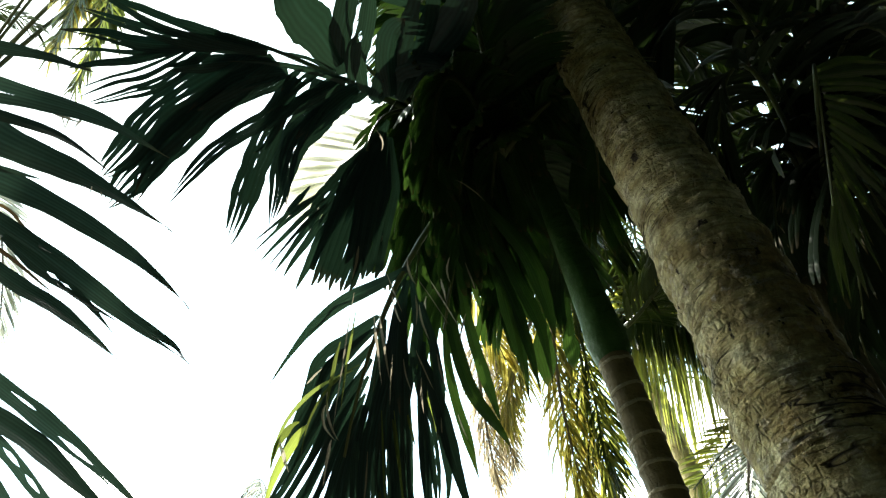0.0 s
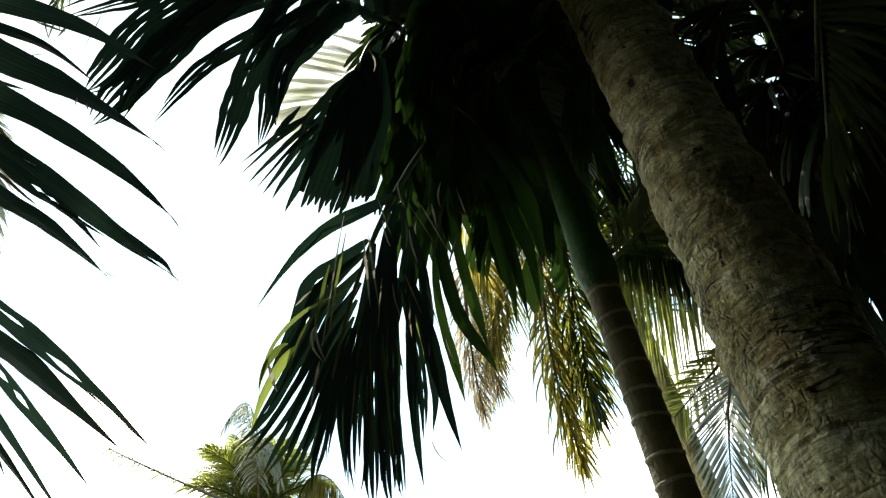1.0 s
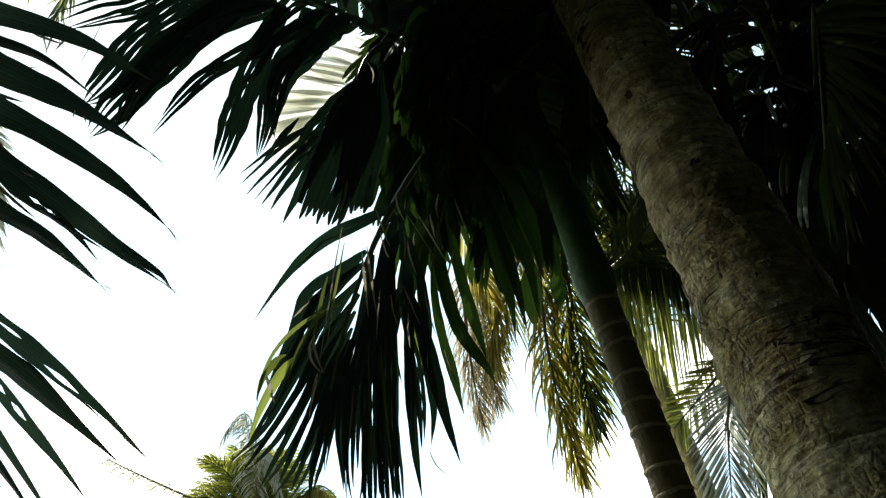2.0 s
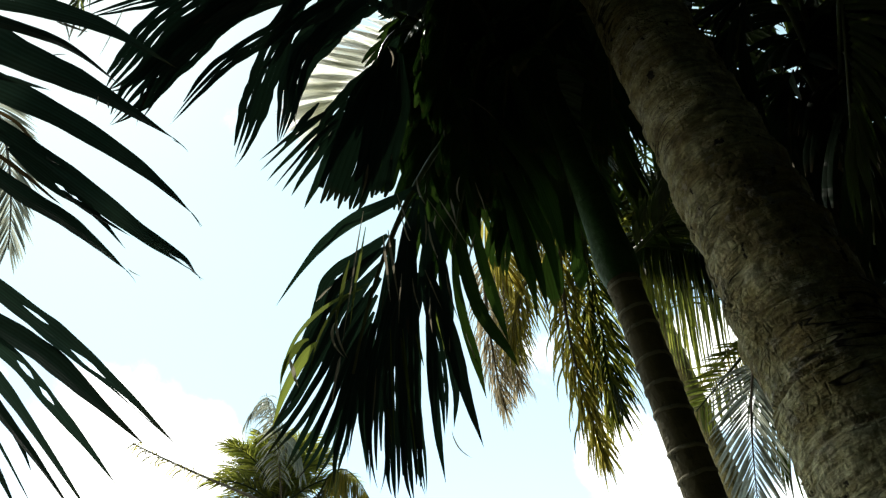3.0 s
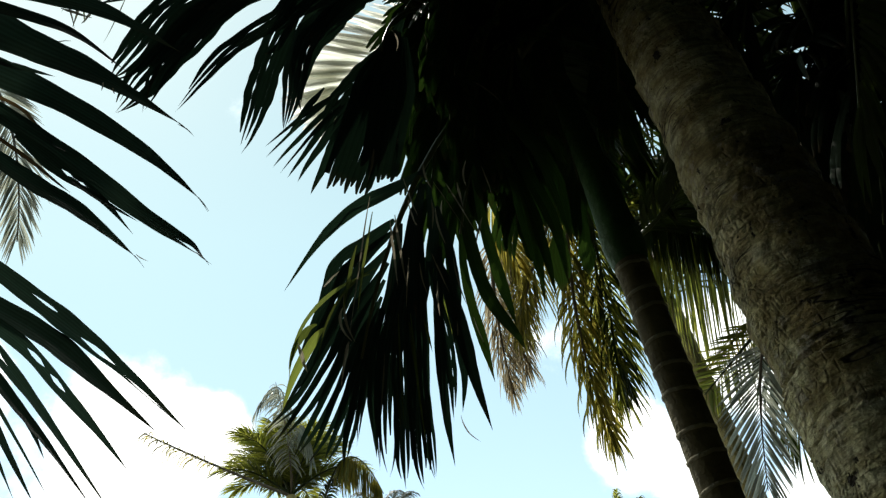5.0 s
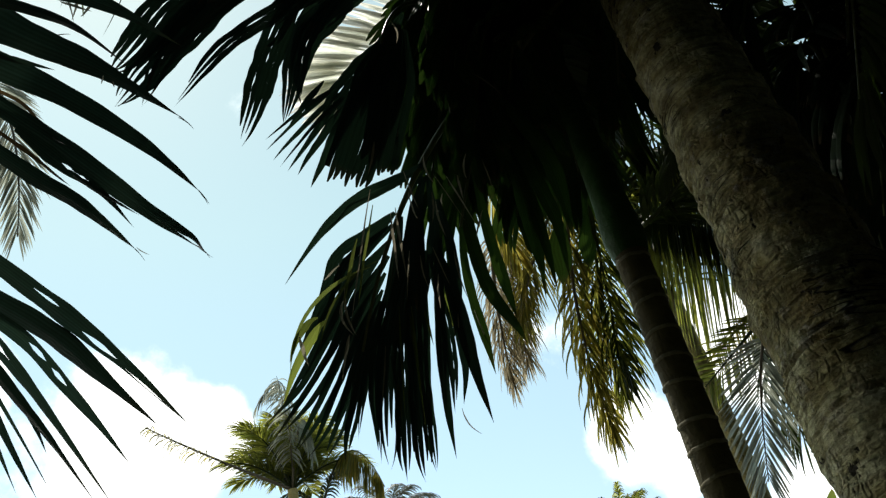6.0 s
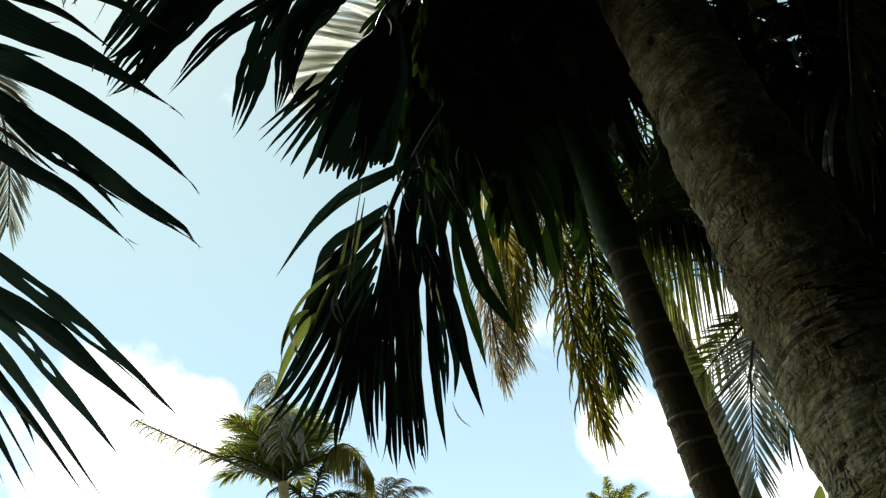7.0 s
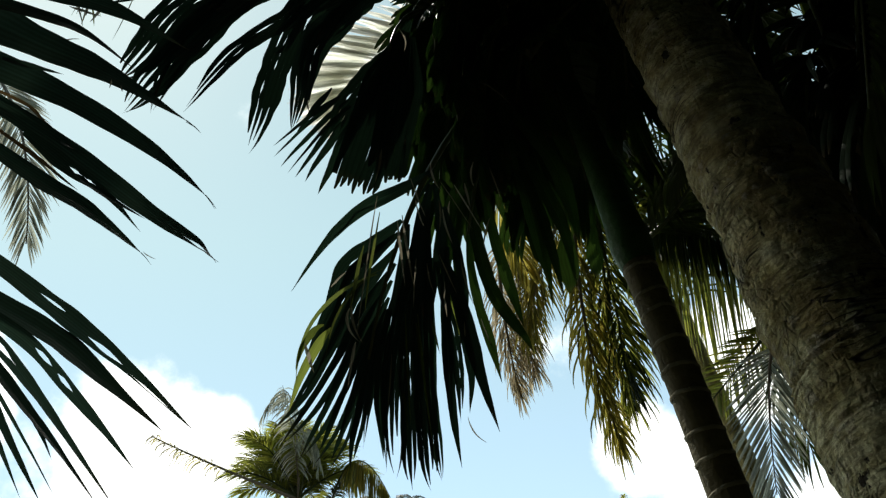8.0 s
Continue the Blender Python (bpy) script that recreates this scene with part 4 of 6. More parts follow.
for tip, base, w in (((-0.415, 1.541, 3.182), (-0.186, 1.515, 3.296), 11), ((-0.420, 1.558, 3.160), (-0.196, 1.519, 3.292), 11), ((-0.409, 1.577, 3.136), (-0.192, 1.529, 3.279), 14), ((-0.394, 1.590, 3.120), (-0.196, 1.538, 3.267), 10),
                     ((-0.377, 1.600, 3.107), (-0.188, 1.539, 3.266), 17), ((-0.355, 1.610, 3.094), (-0.184, 1.550, 3.252), 20), ((-0.328, 1.636, 3.061), (-0.169, 1.552, 3.249), 28), ((-0.352, 1.563, 3.236), (-0.234, 1.537, 3.350), 16)):
    leaf(f3, base, tip, w * 1.7 / 1500, sag=0.04)

# the large frond that hangs in front of the stem
f4 = stalk(areca, [Vector(v) for v in (NODE, (-0.022, 1.817, 3.234), (-0.331, 2.086, 2.809))], 0.014, 0.004, M_RACHIS, "hanging areca frond with broad dark leaflets")
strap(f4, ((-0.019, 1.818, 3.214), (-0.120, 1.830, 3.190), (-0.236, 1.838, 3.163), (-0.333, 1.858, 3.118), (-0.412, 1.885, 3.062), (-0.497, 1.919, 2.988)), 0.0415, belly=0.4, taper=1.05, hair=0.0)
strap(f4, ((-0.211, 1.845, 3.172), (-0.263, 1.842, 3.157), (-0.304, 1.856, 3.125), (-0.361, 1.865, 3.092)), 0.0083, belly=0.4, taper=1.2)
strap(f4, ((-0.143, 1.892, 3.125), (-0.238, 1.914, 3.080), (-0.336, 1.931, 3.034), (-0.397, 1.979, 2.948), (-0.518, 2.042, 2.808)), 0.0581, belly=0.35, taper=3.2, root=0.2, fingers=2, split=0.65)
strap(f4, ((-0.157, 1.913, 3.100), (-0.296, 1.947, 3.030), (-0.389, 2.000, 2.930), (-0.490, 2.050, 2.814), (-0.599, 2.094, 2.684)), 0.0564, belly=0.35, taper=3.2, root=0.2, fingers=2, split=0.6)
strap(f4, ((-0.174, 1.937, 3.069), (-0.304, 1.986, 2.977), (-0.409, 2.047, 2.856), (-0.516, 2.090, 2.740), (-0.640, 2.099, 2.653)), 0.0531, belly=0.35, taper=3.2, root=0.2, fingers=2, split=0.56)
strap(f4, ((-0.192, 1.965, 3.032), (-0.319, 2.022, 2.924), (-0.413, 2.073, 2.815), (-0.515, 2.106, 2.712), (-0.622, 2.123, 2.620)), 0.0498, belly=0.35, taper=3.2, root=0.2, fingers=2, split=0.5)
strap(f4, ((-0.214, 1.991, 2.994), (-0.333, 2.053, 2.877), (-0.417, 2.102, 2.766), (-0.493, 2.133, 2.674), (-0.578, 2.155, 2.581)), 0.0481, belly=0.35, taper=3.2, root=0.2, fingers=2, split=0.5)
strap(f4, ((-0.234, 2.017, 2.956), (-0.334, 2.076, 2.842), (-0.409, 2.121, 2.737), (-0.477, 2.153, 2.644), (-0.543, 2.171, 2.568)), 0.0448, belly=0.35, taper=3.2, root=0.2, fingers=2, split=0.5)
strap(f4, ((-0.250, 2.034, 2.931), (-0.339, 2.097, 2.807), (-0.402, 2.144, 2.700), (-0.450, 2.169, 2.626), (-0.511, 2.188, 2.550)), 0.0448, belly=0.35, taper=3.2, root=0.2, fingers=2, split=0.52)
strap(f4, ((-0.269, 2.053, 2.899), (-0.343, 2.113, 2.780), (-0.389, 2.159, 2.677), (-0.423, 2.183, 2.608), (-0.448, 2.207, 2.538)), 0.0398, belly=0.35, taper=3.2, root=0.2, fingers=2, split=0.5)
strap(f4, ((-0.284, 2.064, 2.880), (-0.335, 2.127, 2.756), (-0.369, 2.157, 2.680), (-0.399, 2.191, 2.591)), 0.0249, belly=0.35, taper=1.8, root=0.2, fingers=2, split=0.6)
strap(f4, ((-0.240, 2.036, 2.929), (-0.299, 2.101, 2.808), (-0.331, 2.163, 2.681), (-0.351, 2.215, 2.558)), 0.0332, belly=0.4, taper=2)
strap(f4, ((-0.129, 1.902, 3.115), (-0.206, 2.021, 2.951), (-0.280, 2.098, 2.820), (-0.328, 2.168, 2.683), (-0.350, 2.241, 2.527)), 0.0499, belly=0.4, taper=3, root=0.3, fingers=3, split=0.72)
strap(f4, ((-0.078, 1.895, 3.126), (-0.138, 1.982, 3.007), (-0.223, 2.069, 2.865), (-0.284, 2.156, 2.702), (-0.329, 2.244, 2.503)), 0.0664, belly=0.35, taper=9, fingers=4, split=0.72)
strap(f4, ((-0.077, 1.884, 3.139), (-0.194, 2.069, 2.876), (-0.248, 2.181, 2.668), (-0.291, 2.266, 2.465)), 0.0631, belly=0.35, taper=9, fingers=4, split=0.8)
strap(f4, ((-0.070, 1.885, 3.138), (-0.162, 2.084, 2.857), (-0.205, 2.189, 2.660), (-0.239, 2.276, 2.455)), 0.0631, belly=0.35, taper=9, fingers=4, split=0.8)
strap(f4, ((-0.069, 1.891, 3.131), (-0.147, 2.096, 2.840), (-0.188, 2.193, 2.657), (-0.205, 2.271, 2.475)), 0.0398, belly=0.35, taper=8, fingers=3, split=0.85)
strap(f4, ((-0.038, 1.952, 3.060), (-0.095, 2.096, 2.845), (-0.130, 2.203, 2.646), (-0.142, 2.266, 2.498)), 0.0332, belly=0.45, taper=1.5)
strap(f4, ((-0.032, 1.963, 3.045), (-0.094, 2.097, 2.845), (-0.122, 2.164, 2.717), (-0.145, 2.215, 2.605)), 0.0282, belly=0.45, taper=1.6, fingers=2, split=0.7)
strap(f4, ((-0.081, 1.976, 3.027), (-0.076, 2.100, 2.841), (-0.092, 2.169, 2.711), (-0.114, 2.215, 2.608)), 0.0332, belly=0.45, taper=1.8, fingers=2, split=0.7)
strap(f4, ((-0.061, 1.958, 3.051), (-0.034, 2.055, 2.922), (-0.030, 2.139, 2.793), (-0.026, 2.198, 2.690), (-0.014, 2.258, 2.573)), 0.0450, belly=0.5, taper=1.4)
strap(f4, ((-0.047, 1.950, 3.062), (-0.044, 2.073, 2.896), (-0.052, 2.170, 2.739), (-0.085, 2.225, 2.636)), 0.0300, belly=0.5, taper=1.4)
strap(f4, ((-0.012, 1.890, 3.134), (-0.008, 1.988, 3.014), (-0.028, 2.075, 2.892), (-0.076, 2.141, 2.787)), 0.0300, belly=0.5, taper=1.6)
# leaflets below in the lighter leaf tones paint streaks of light
strap(f4, ((-0.162, 2.033, 2.945), (-0.179, 2.088, 2.824), (-0.193, 2.149, 2.682)), 0.0083, belly=0.5, taper=1.5, material=M_HALF_LIT)
strap(f4, ((-0.262, 2.115, 2.806), (-0.257, 2.157, 2.695), (-0.265, 2.180, 2.608)), 0.0099, belly=0.5, taper=1.5, material=M_HALF_LIT)
strap(f4, ((-0.131, 2.058, 2.912), (-0.128, 2.079, 2.844), (-0.127, 2.098, 2.777)), 0.0083, belly=0.5, taper=1.5, material=M_HALF_LIT)
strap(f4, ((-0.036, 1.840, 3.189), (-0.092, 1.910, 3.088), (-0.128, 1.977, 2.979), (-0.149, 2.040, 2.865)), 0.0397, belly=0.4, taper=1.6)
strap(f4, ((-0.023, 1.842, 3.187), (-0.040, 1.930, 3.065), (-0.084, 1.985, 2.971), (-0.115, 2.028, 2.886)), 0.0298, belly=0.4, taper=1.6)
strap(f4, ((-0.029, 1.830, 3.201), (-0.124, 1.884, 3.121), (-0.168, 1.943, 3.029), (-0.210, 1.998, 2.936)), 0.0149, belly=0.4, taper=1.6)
leaf(f4, (-0.241, 1.888, 2.949), (-0.525, 1.991, 2.736), 0.0140, (-0.420, 1.889, 2.867), material=M_HALF_LIT)
leaf(f4, (-0.219, 1.865, 2.946), (-0.430, 1.966, 2.768), 0.0090, (-0.342, 1.881, 2.877), material=M_HALF_LIT)
leaf(f4, (-0.189, 1.770, 3.068), (-0.295, 1.908, 2.842), 0.0080, (-0.250, 1.836, 2.934), material=M_HALF_LIT)
leaf(f4, (-0.256, 1.819, 3.005), (-0.334, 1.902, 2.850), 0.0110, (-0.296, 1.849, 2.918), material=M_HALF_LIT)
leaf(f4, (-0.400, 1.959, 2.858), (-0.566, 2.039, 2.675), 0.0282, (-0.473, 1.960, 2.776), material=M_LIT)
leaf(f4, (-0.421, 1.951, 2.869), (-0.519, 1.972, 2.760), 0.0219, (-0.466, 1.926, 2.819), material=M_LIT)
leaf(f4, (-0.158, 1.988, 2.854), (-0.205, 2.195, 2.556), 0.0080, (-0.184, 2.088, 2.693), material=M_LIT)
leaf(f4, (-0.192, 1.983, 2.861), (-0.252, 2.158, 2.604), 0.0064, (-0.223, 2.062, 2.727), material=M_LIT)
leaf(f4, (-0.054, 2.045, 2.943), (-0.061, 2.129, 2.836), 0.0200, (-0.061, 2.087, 2.890), material=M_LIT)

# fronds on the stem's side, dark leaflets that hang in strips
f5 = stalk(areca, [Vector(v) for v in (NODE, (0.220, 1.796, 3.425), (0.035, 1.992, 3.092))], 0.014, 0.004, M_RACHIS)
strap(f5, ((0.052, 1.987, 3.174), (0.023, 2.063, 3.039), (0.017, 2.115, 2.922), (0.023, 2.154, 2.816), (0.027, 2.198, 2.690)), 0.0323, belly=0.7, taper=1.4, material=M_ARECA_BACKLIT)
strap(f5, ((0.077, 1.920, 3.249), (0.061, 2.003, 3.123), (0.061, 2.076, 2.995), (0.078, 2.115, 2.904), (0.123, 2.152, 2.804), (0.138, 2.162, 2.746)), 0.0442, belly=0.5, taper=1.4, material=M_ARECA_BACKLIT)
strap(f5, ((0.118, 1.926, 3.240), (0.112, 2.016, 3.097), (0.117, 2.075, 2.977), (0.125, 2.110, 2.880), (0.128, 2.123, 2.812)), 0.0374, belly=0.5, taper=1.4, material=M_ARECA_BACKLIT)
strap(f5, ((0.225, 1.867, 3.293), (0.236, 1.939, 3.164), (0.233, 2.001, 3.034), (0.228, 2.066, 2.887)), 0.0442, belly=0.5, taper=1.4, material=M_ARECA_BACKLIT)
strap(f5, ((0.221, 1.817, 3.344), (0.245, 1.962, 3.135), (0.244, 2.033, 2.990), (0.224, 2.101, 2.835)), 0.0374, belly=0.5, taper=1.5, material=M_ARECA_BACKLIT)
strap(f5, ((0.207, 1.828, 3.335), (0.248, 1.940, 3.161), (0.265, 2.014, 3.012), (0.263, 2.090, 2.846)), 0.0408, belly=0.5, taper=1.5, material=M_ARECA_BACKLIT)
strap(f5, ((0.130, 1.892, 3.277), (0.031, 1.970, 3.143), (-0.019, 2.024, 3.022), (-0.028, 2.075, 2.892)), 0.0255, belly=0.5, taper=1.4, material=M_ARECA_BACKLIT)
strap(f5, ((0.101, 1.924, 3.244), (-0.001, 1.988, 3.122), (-0.071, 2.056, 2.976), (-0.093, 2.112, 2.834)), 0.0340, belly=0.5, taper=1.5, material=M_ARECA_BACKLIT)
strap(f5, ((0.088, 1.934, 3.233), (-0.016, 1.963, 3.152), (-0.070, 2.005, 3.045), (-0.113, 2.042, 2.937)), 0.0340, belly=0.5, taper=1.5, material=M_ARECA_BACKLIT)
strap(f5, ((0.142, 1.881, 3.287), (0.029, 1.924, 3.196), (-0.033, 1.968, 3.093), (-0.068, 2.009, 2.984)), 0.0442, belly=0.5, taper=1.6, material=M_ARECA_BACKLIT)
strap(f5, ((0.225, 1.805, 3.355), (0.280, 1.919, 3.179), (0.313, 1.996, 3.027), (0.306, 2.073, 2.862)), 0.0442, belly=0.5, taper=1.5, material=M_ARECA_BACKLIT)
strap(f5, ((0.240, 1.782, 3.376), (0.329, 1.877, 3.218), (0.349, 1.944, 3.084), (0.344, 2.002, 2.956)), 0.0510, belly=0.5, taper=1.6, material=M_ARECA_BACKLIT)
leaf(f5, (0.410, 2.529, 3.461), (0.368, 2.688, 3.257), 0.0981, (0.386, 2.607, 3.361), belly=0.5, material=M_ARECA_BACKLIT)
leaf(f5, (0.510, 2.544, 3.441), (0.483, 2.665, 3.287), 0.0640, (0.490, 2.609, 3.358), belly=0.5, material=M_ARECA_BACKLIT)

# dried threads caught in the crown; many strips paint sky slits and sheen
def dry_slit_strip(frond, base, mid, tip, width, label):
    """A thin pale strip held by a frond, for dried shreds and painted bright slits."""
    return tagged(leaf(frond, base, tip, width, mid, material=M_DRY_SLIT), label)


dry_slit_strip(f4, (-0.144, 1.746, 3.002), (-0.155, 1.797, 2.935), (-0.167, 1.859, 2.857), 0.0077, "pale strip for dried leaf and bright slits")
dry_slit_strip(f4, (-0.181, 1.698, 3.062), (-0.252, 1.802, 2.929), (-0.327, 1.917, 2.782), 0.0046, "pale strip for dried leaf and bright slits")
dry_slit_strip(f4, (-0.326, 1.868, 2.844), (-0.343, 1.895, 2.810), (-0.322, 1.929, 2.766), 0.0092, "pale strip for dried leaf and bright slits")
dry_slit_strip(f4, (0.029, 1.783, 3.116), (0.052, 1.827, 3.060), (0.080, 1.882, 2.989), 0.0046, "pale strip for dried leaf and bright slits")
dry_slit_strip(f4, (-0.058, 1.897, 2.971), (-0.048, 1.934, 2.923), (-0.036, 1.971, 2.875), 0.0046, "pale strip for dried leaf and bright slits")
dry_slit_strip(f4, (-0.083, 1.721, 3.033), (-0.082, 1.750, 2.996), (-0.076, 1.766, 2.976), 0.0046, "pale strip for dried leaf and bright slits")
dry_slit_strip(f4, (-0.333, 1.926, 2.771), (-0.354, 1.952, 2.738), (-0.384, 1.996, 2.681), 0.0092, "pale strip for dried leaf and bright slits")
dry_slit_strip(f4, (-0.468, 1.907, 2.795), (-0.467, 1.934, 2.760), (-0.464, 1.959, 2.728), 0.0123, "pale strip for dried leaf and bright slits")
dry_slit_strip(f4, (0.007, 1.885, 3.147), (-0.009, 1.915, 3.110), (-0.008, 1.938, 3.080), 0.0077, "pale strip for dried leaf and bright slits")
dry_slit_strip(f4, (-0.098, 2.363, 2.699), (-0.090, 2.395, 2.658), (-0.058, 2.421, 2.625), 0.0046, "pale strip for dried leaf and bright slits")
dry_slit_strip(f4, (-0.122, 1.862, 2.950), (-0.143, 1.902, 2.899), (-0.164, 1.945, 2.843), 0.0046, "pale strip for dried leaf and bright slits")
dry_slit_strip(f4, (-0.018, 1.821, 3.068), (-0.021, 1.854, 3.025), (-0.013, 1.886, 2.984), 0.0061, "pale strip for dried leaf and bright slits")
dry_slit_strip(f4, (-0.368, 1.851, 2.916), (-0.341, 1.840, 2.930), (-0.315, 1.831, 2.941), 0.0061, "pale strip for dried leaf and bright slits")
dry_slit_strip(f4, (-0.002, 1.952, 2.981), (-0.005, 1.996, 2.924), (0.004, 2.042, 2.866), 0.0061, "pale strip for dried leaf and bright slits")
dry_slit_strip(f4, (-0.062, 1.961, 2.921), (-0.074, 1.991, 2.883), (-0.080, 2.023, 2.842), 0.0061, "pale strip for dried leaf and bright slits")
dry_slit_strip(f4, (-0.037, 2.088, 2.856), (-0.044, 2.114, 2.822), (-0.046, 2.139, 2.790), 0.0046, "pale strip for dried leaf and bright slits")
dry_slit_strip(f4, (0.013, 2.106, 2.865), (0.021, 2.148, 2.812), (0.037, 2.192, 2.754), 0.0046, "pale strip for dried leaf and bright slits")
dry_slit_strip(f4, (-0.097, 1.890, 2.947), (-0.101, 1.919, 2.909), (-0.096, 1.950, 2.869), 0.0046, "pale strip for dried leaf and bright slits")
dry_slit_strip(f4, (-0.014, 1.373, 3.316), (-0.004, 1.393, 3.290), (-0.014, 1.410, 3.268), 0.0046, "pale strip for dried leaf and bright slits")
dry_slit_strip(f4, (0.172, 1.622, 3.322), (0.209, 1.644, 3.294), (0.242, 1.676, 3.254), 0.0046, "pale strip for dried leaf and bright slits")
dry_slit_strip(f4, (0.068, 1.395, 3.288), (0.067, 1.412, 3.267), (0.058, 1.425, 3.249), 0.0046, "pale strip for dried leaf and bright slits")
dry_slit_strip(f4, (-0.135, 1.581, 3.115), (-0.150, 1.605, 3.084), (-0.174, 1.633, 3.048), 0.0077, "pale strip for dried leaf and bright slits")
dry_slit_strip(f4, (-0.069, 1.616, 3.167), (-0.081, 1.638, 3.139), (-0.098, 1.665, 3.105), 0.0061, "pale strip for dried leaf and bright slits")
dry_slit_strip(f4, (0.141, 1.806, 3.168), (0.148, 1.838, 3.126), (0.151, 1.866, 3.091), 0.0046, "pale strip for dried leaf and bright slits")

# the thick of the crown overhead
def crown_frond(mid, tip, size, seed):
    return feather(areca, NODE, mid, tip, 16, size, 0.07, M_ARECA_BACKLIT, None, 0.012, 0.8, (55, 20), 0.05, 0.15, 3, 0.8, True, seed)


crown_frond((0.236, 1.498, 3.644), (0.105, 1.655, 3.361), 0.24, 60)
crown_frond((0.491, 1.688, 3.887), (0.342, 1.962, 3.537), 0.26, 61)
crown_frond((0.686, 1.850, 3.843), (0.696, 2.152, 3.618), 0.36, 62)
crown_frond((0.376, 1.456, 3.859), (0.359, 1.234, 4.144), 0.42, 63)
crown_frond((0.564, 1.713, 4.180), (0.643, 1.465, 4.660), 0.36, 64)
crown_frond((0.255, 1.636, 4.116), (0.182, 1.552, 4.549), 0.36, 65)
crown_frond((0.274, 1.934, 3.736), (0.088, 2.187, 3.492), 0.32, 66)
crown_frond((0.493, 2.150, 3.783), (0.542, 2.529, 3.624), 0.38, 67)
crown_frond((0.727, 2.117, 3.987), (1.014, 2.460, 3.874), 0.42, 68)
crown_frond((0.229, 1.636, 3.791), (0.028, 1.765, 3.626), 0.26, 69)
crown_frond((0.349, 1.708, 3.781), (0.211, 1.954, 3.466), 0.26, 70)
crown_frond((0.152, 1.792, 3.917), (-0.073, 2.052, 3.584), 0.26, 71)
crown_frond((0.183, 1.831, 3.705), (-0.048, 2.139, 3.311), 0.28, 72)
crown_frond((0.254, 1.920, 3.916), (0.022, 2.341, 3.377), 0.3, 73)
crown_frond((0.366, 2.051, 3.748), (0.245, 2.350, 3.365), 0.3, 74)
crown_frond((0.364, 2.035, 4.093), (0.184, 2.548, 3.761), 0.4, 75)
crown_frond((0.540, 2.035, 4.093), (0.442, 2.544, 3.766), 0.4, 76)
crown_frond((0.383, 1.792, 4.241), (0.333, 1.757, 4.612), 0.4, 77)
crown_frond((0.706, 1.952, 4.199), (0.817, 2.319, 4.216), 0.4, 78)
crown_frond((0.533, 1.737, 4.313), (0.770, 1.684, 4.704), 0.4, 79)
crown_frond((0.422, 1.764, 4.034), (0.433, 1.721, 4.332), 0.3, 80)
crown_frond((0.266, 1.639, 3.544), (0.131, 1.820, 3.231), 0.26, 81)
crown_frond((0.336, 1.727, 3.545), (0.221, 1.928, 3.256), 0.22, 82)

# more pale strips, for dried fibres and painted gaps of sky
dry_slit_strip(f4, (-0.134, 1.823, 3.084), (-0.144, 1.890, 3.002), (-0.151, 1.954, 2.918), 0.0081, "thin pale shred for dried leaf and bright slits")
dry_slit_strip(f4, (-0.022, 1.815, 3.099), (-0.028, 1.843, 3.066), (-0.042, 1.870, 3.034), 0.0065, "thin pale shred for dried leaf and bright slits")
dry_slit_strip(f4, (0.060, 1.795, 3.120), (0.060, 1.819, 3.093), (0.060, 1.843, 3.065), 0.0081, "thin pale shred for dried leaf and bright slits")
dry_slit_strip(f4, (-0.327, 1.923, 2.930), (-0.340, 1.968, 2.865), (-0.326, 2.006, 2.813), 0.0081, "thin pale shred for dried leaf and bright slits")
dry_slit_strip(f4, (0.106, 1.868, 3.032), (0.085, 1.892, 3.005), (0.068, 1.917, 2.973), 0.0065, "thin pale shred for dried leaf and bright slits")
dry_slit_strip(f4, (-0.006, 1.781, 3.136), (0.022, 1.830, 3.082), (0.052, 1.884, 3.016), 0.0032, "thin pale shred for dried leaf and bright slits")
dry_slit_strip(f4, (-0.019, 1.739, 3.180), (-0.022, 1.773, 3.145), (-0.008, 1.799, 3.116), 0.0065, "thin pale shred for dried leaf and bright slits")
dry_slit_strip(f4, (0.099, 1.758, 3.158), (0.083, 1.784, 3.131), (0.085, 1.806, 3.106), 0.0065, "thin pale shred for dried leaf and bright slits")
dry_slit_strip(f4, (-0.085, 1.761, 3.156), (-0.078, 1.807, 3.106), (-0.070, 1.839, 3.069), 0.0048, "thin pale shred for dried leaf and bright slits")
dry_slit_strip(f4, (-0.256, 2.038, 2.778), (-0.283, 2.082, 2.699), (-0.305, 2.112, 2.640), 0.0048, "thin pale shred for dried leaf and bright slits")

# ---------------------------------------------------------------- palm with long sword-like leaflets, close by
sword = thing("palm_tree", (-1.35, 0.75, 0.0), "palm with long dark sword-shaped leaflets hanging over the view", "palm tree")
SW_TOP = Vector((-1.35, 0.75, 2.75))
trunk(sword, "trunk", ((-1.35, 0.75, -0.05), (-1.36, 0.76, 1.3), tuple(SW_TOP)), (0.10, 0.08, 0.05), M_BARK, 9.0, 0.008, 0.006, 14, 40, 200)


s1 = stalk(sword, [SW_TOP, Vector((-0.984, 0.777, 2.942)), Vector((-0.871, 0.898, 2.706))], 0.018, 0.006, M_RACHIS, "frond of long tapering leaflets")
strap(s1, ((-0.902, 0.652, 3.024), (-0.713, 0.693, 2.985), (-0.555, 0.724, 2.919), (-0.441, 0.741, 2.833)), 0.0280, belly=0.45, taper=1.2, material=M_SWORD)
strap(s1, ((-0.914, 0.678, 3.004), (-0.745, 0.753, 2.968), (-0.598, 0.808, 2.915), (-0.481, 0.842, 2.847), (-0.374, 0.891, 2.755)), 0.0490, belly=0.35, taper=1.25, cuts=((0.55, (0.3, 0.42, 0.08)),), material=M_SWORD)
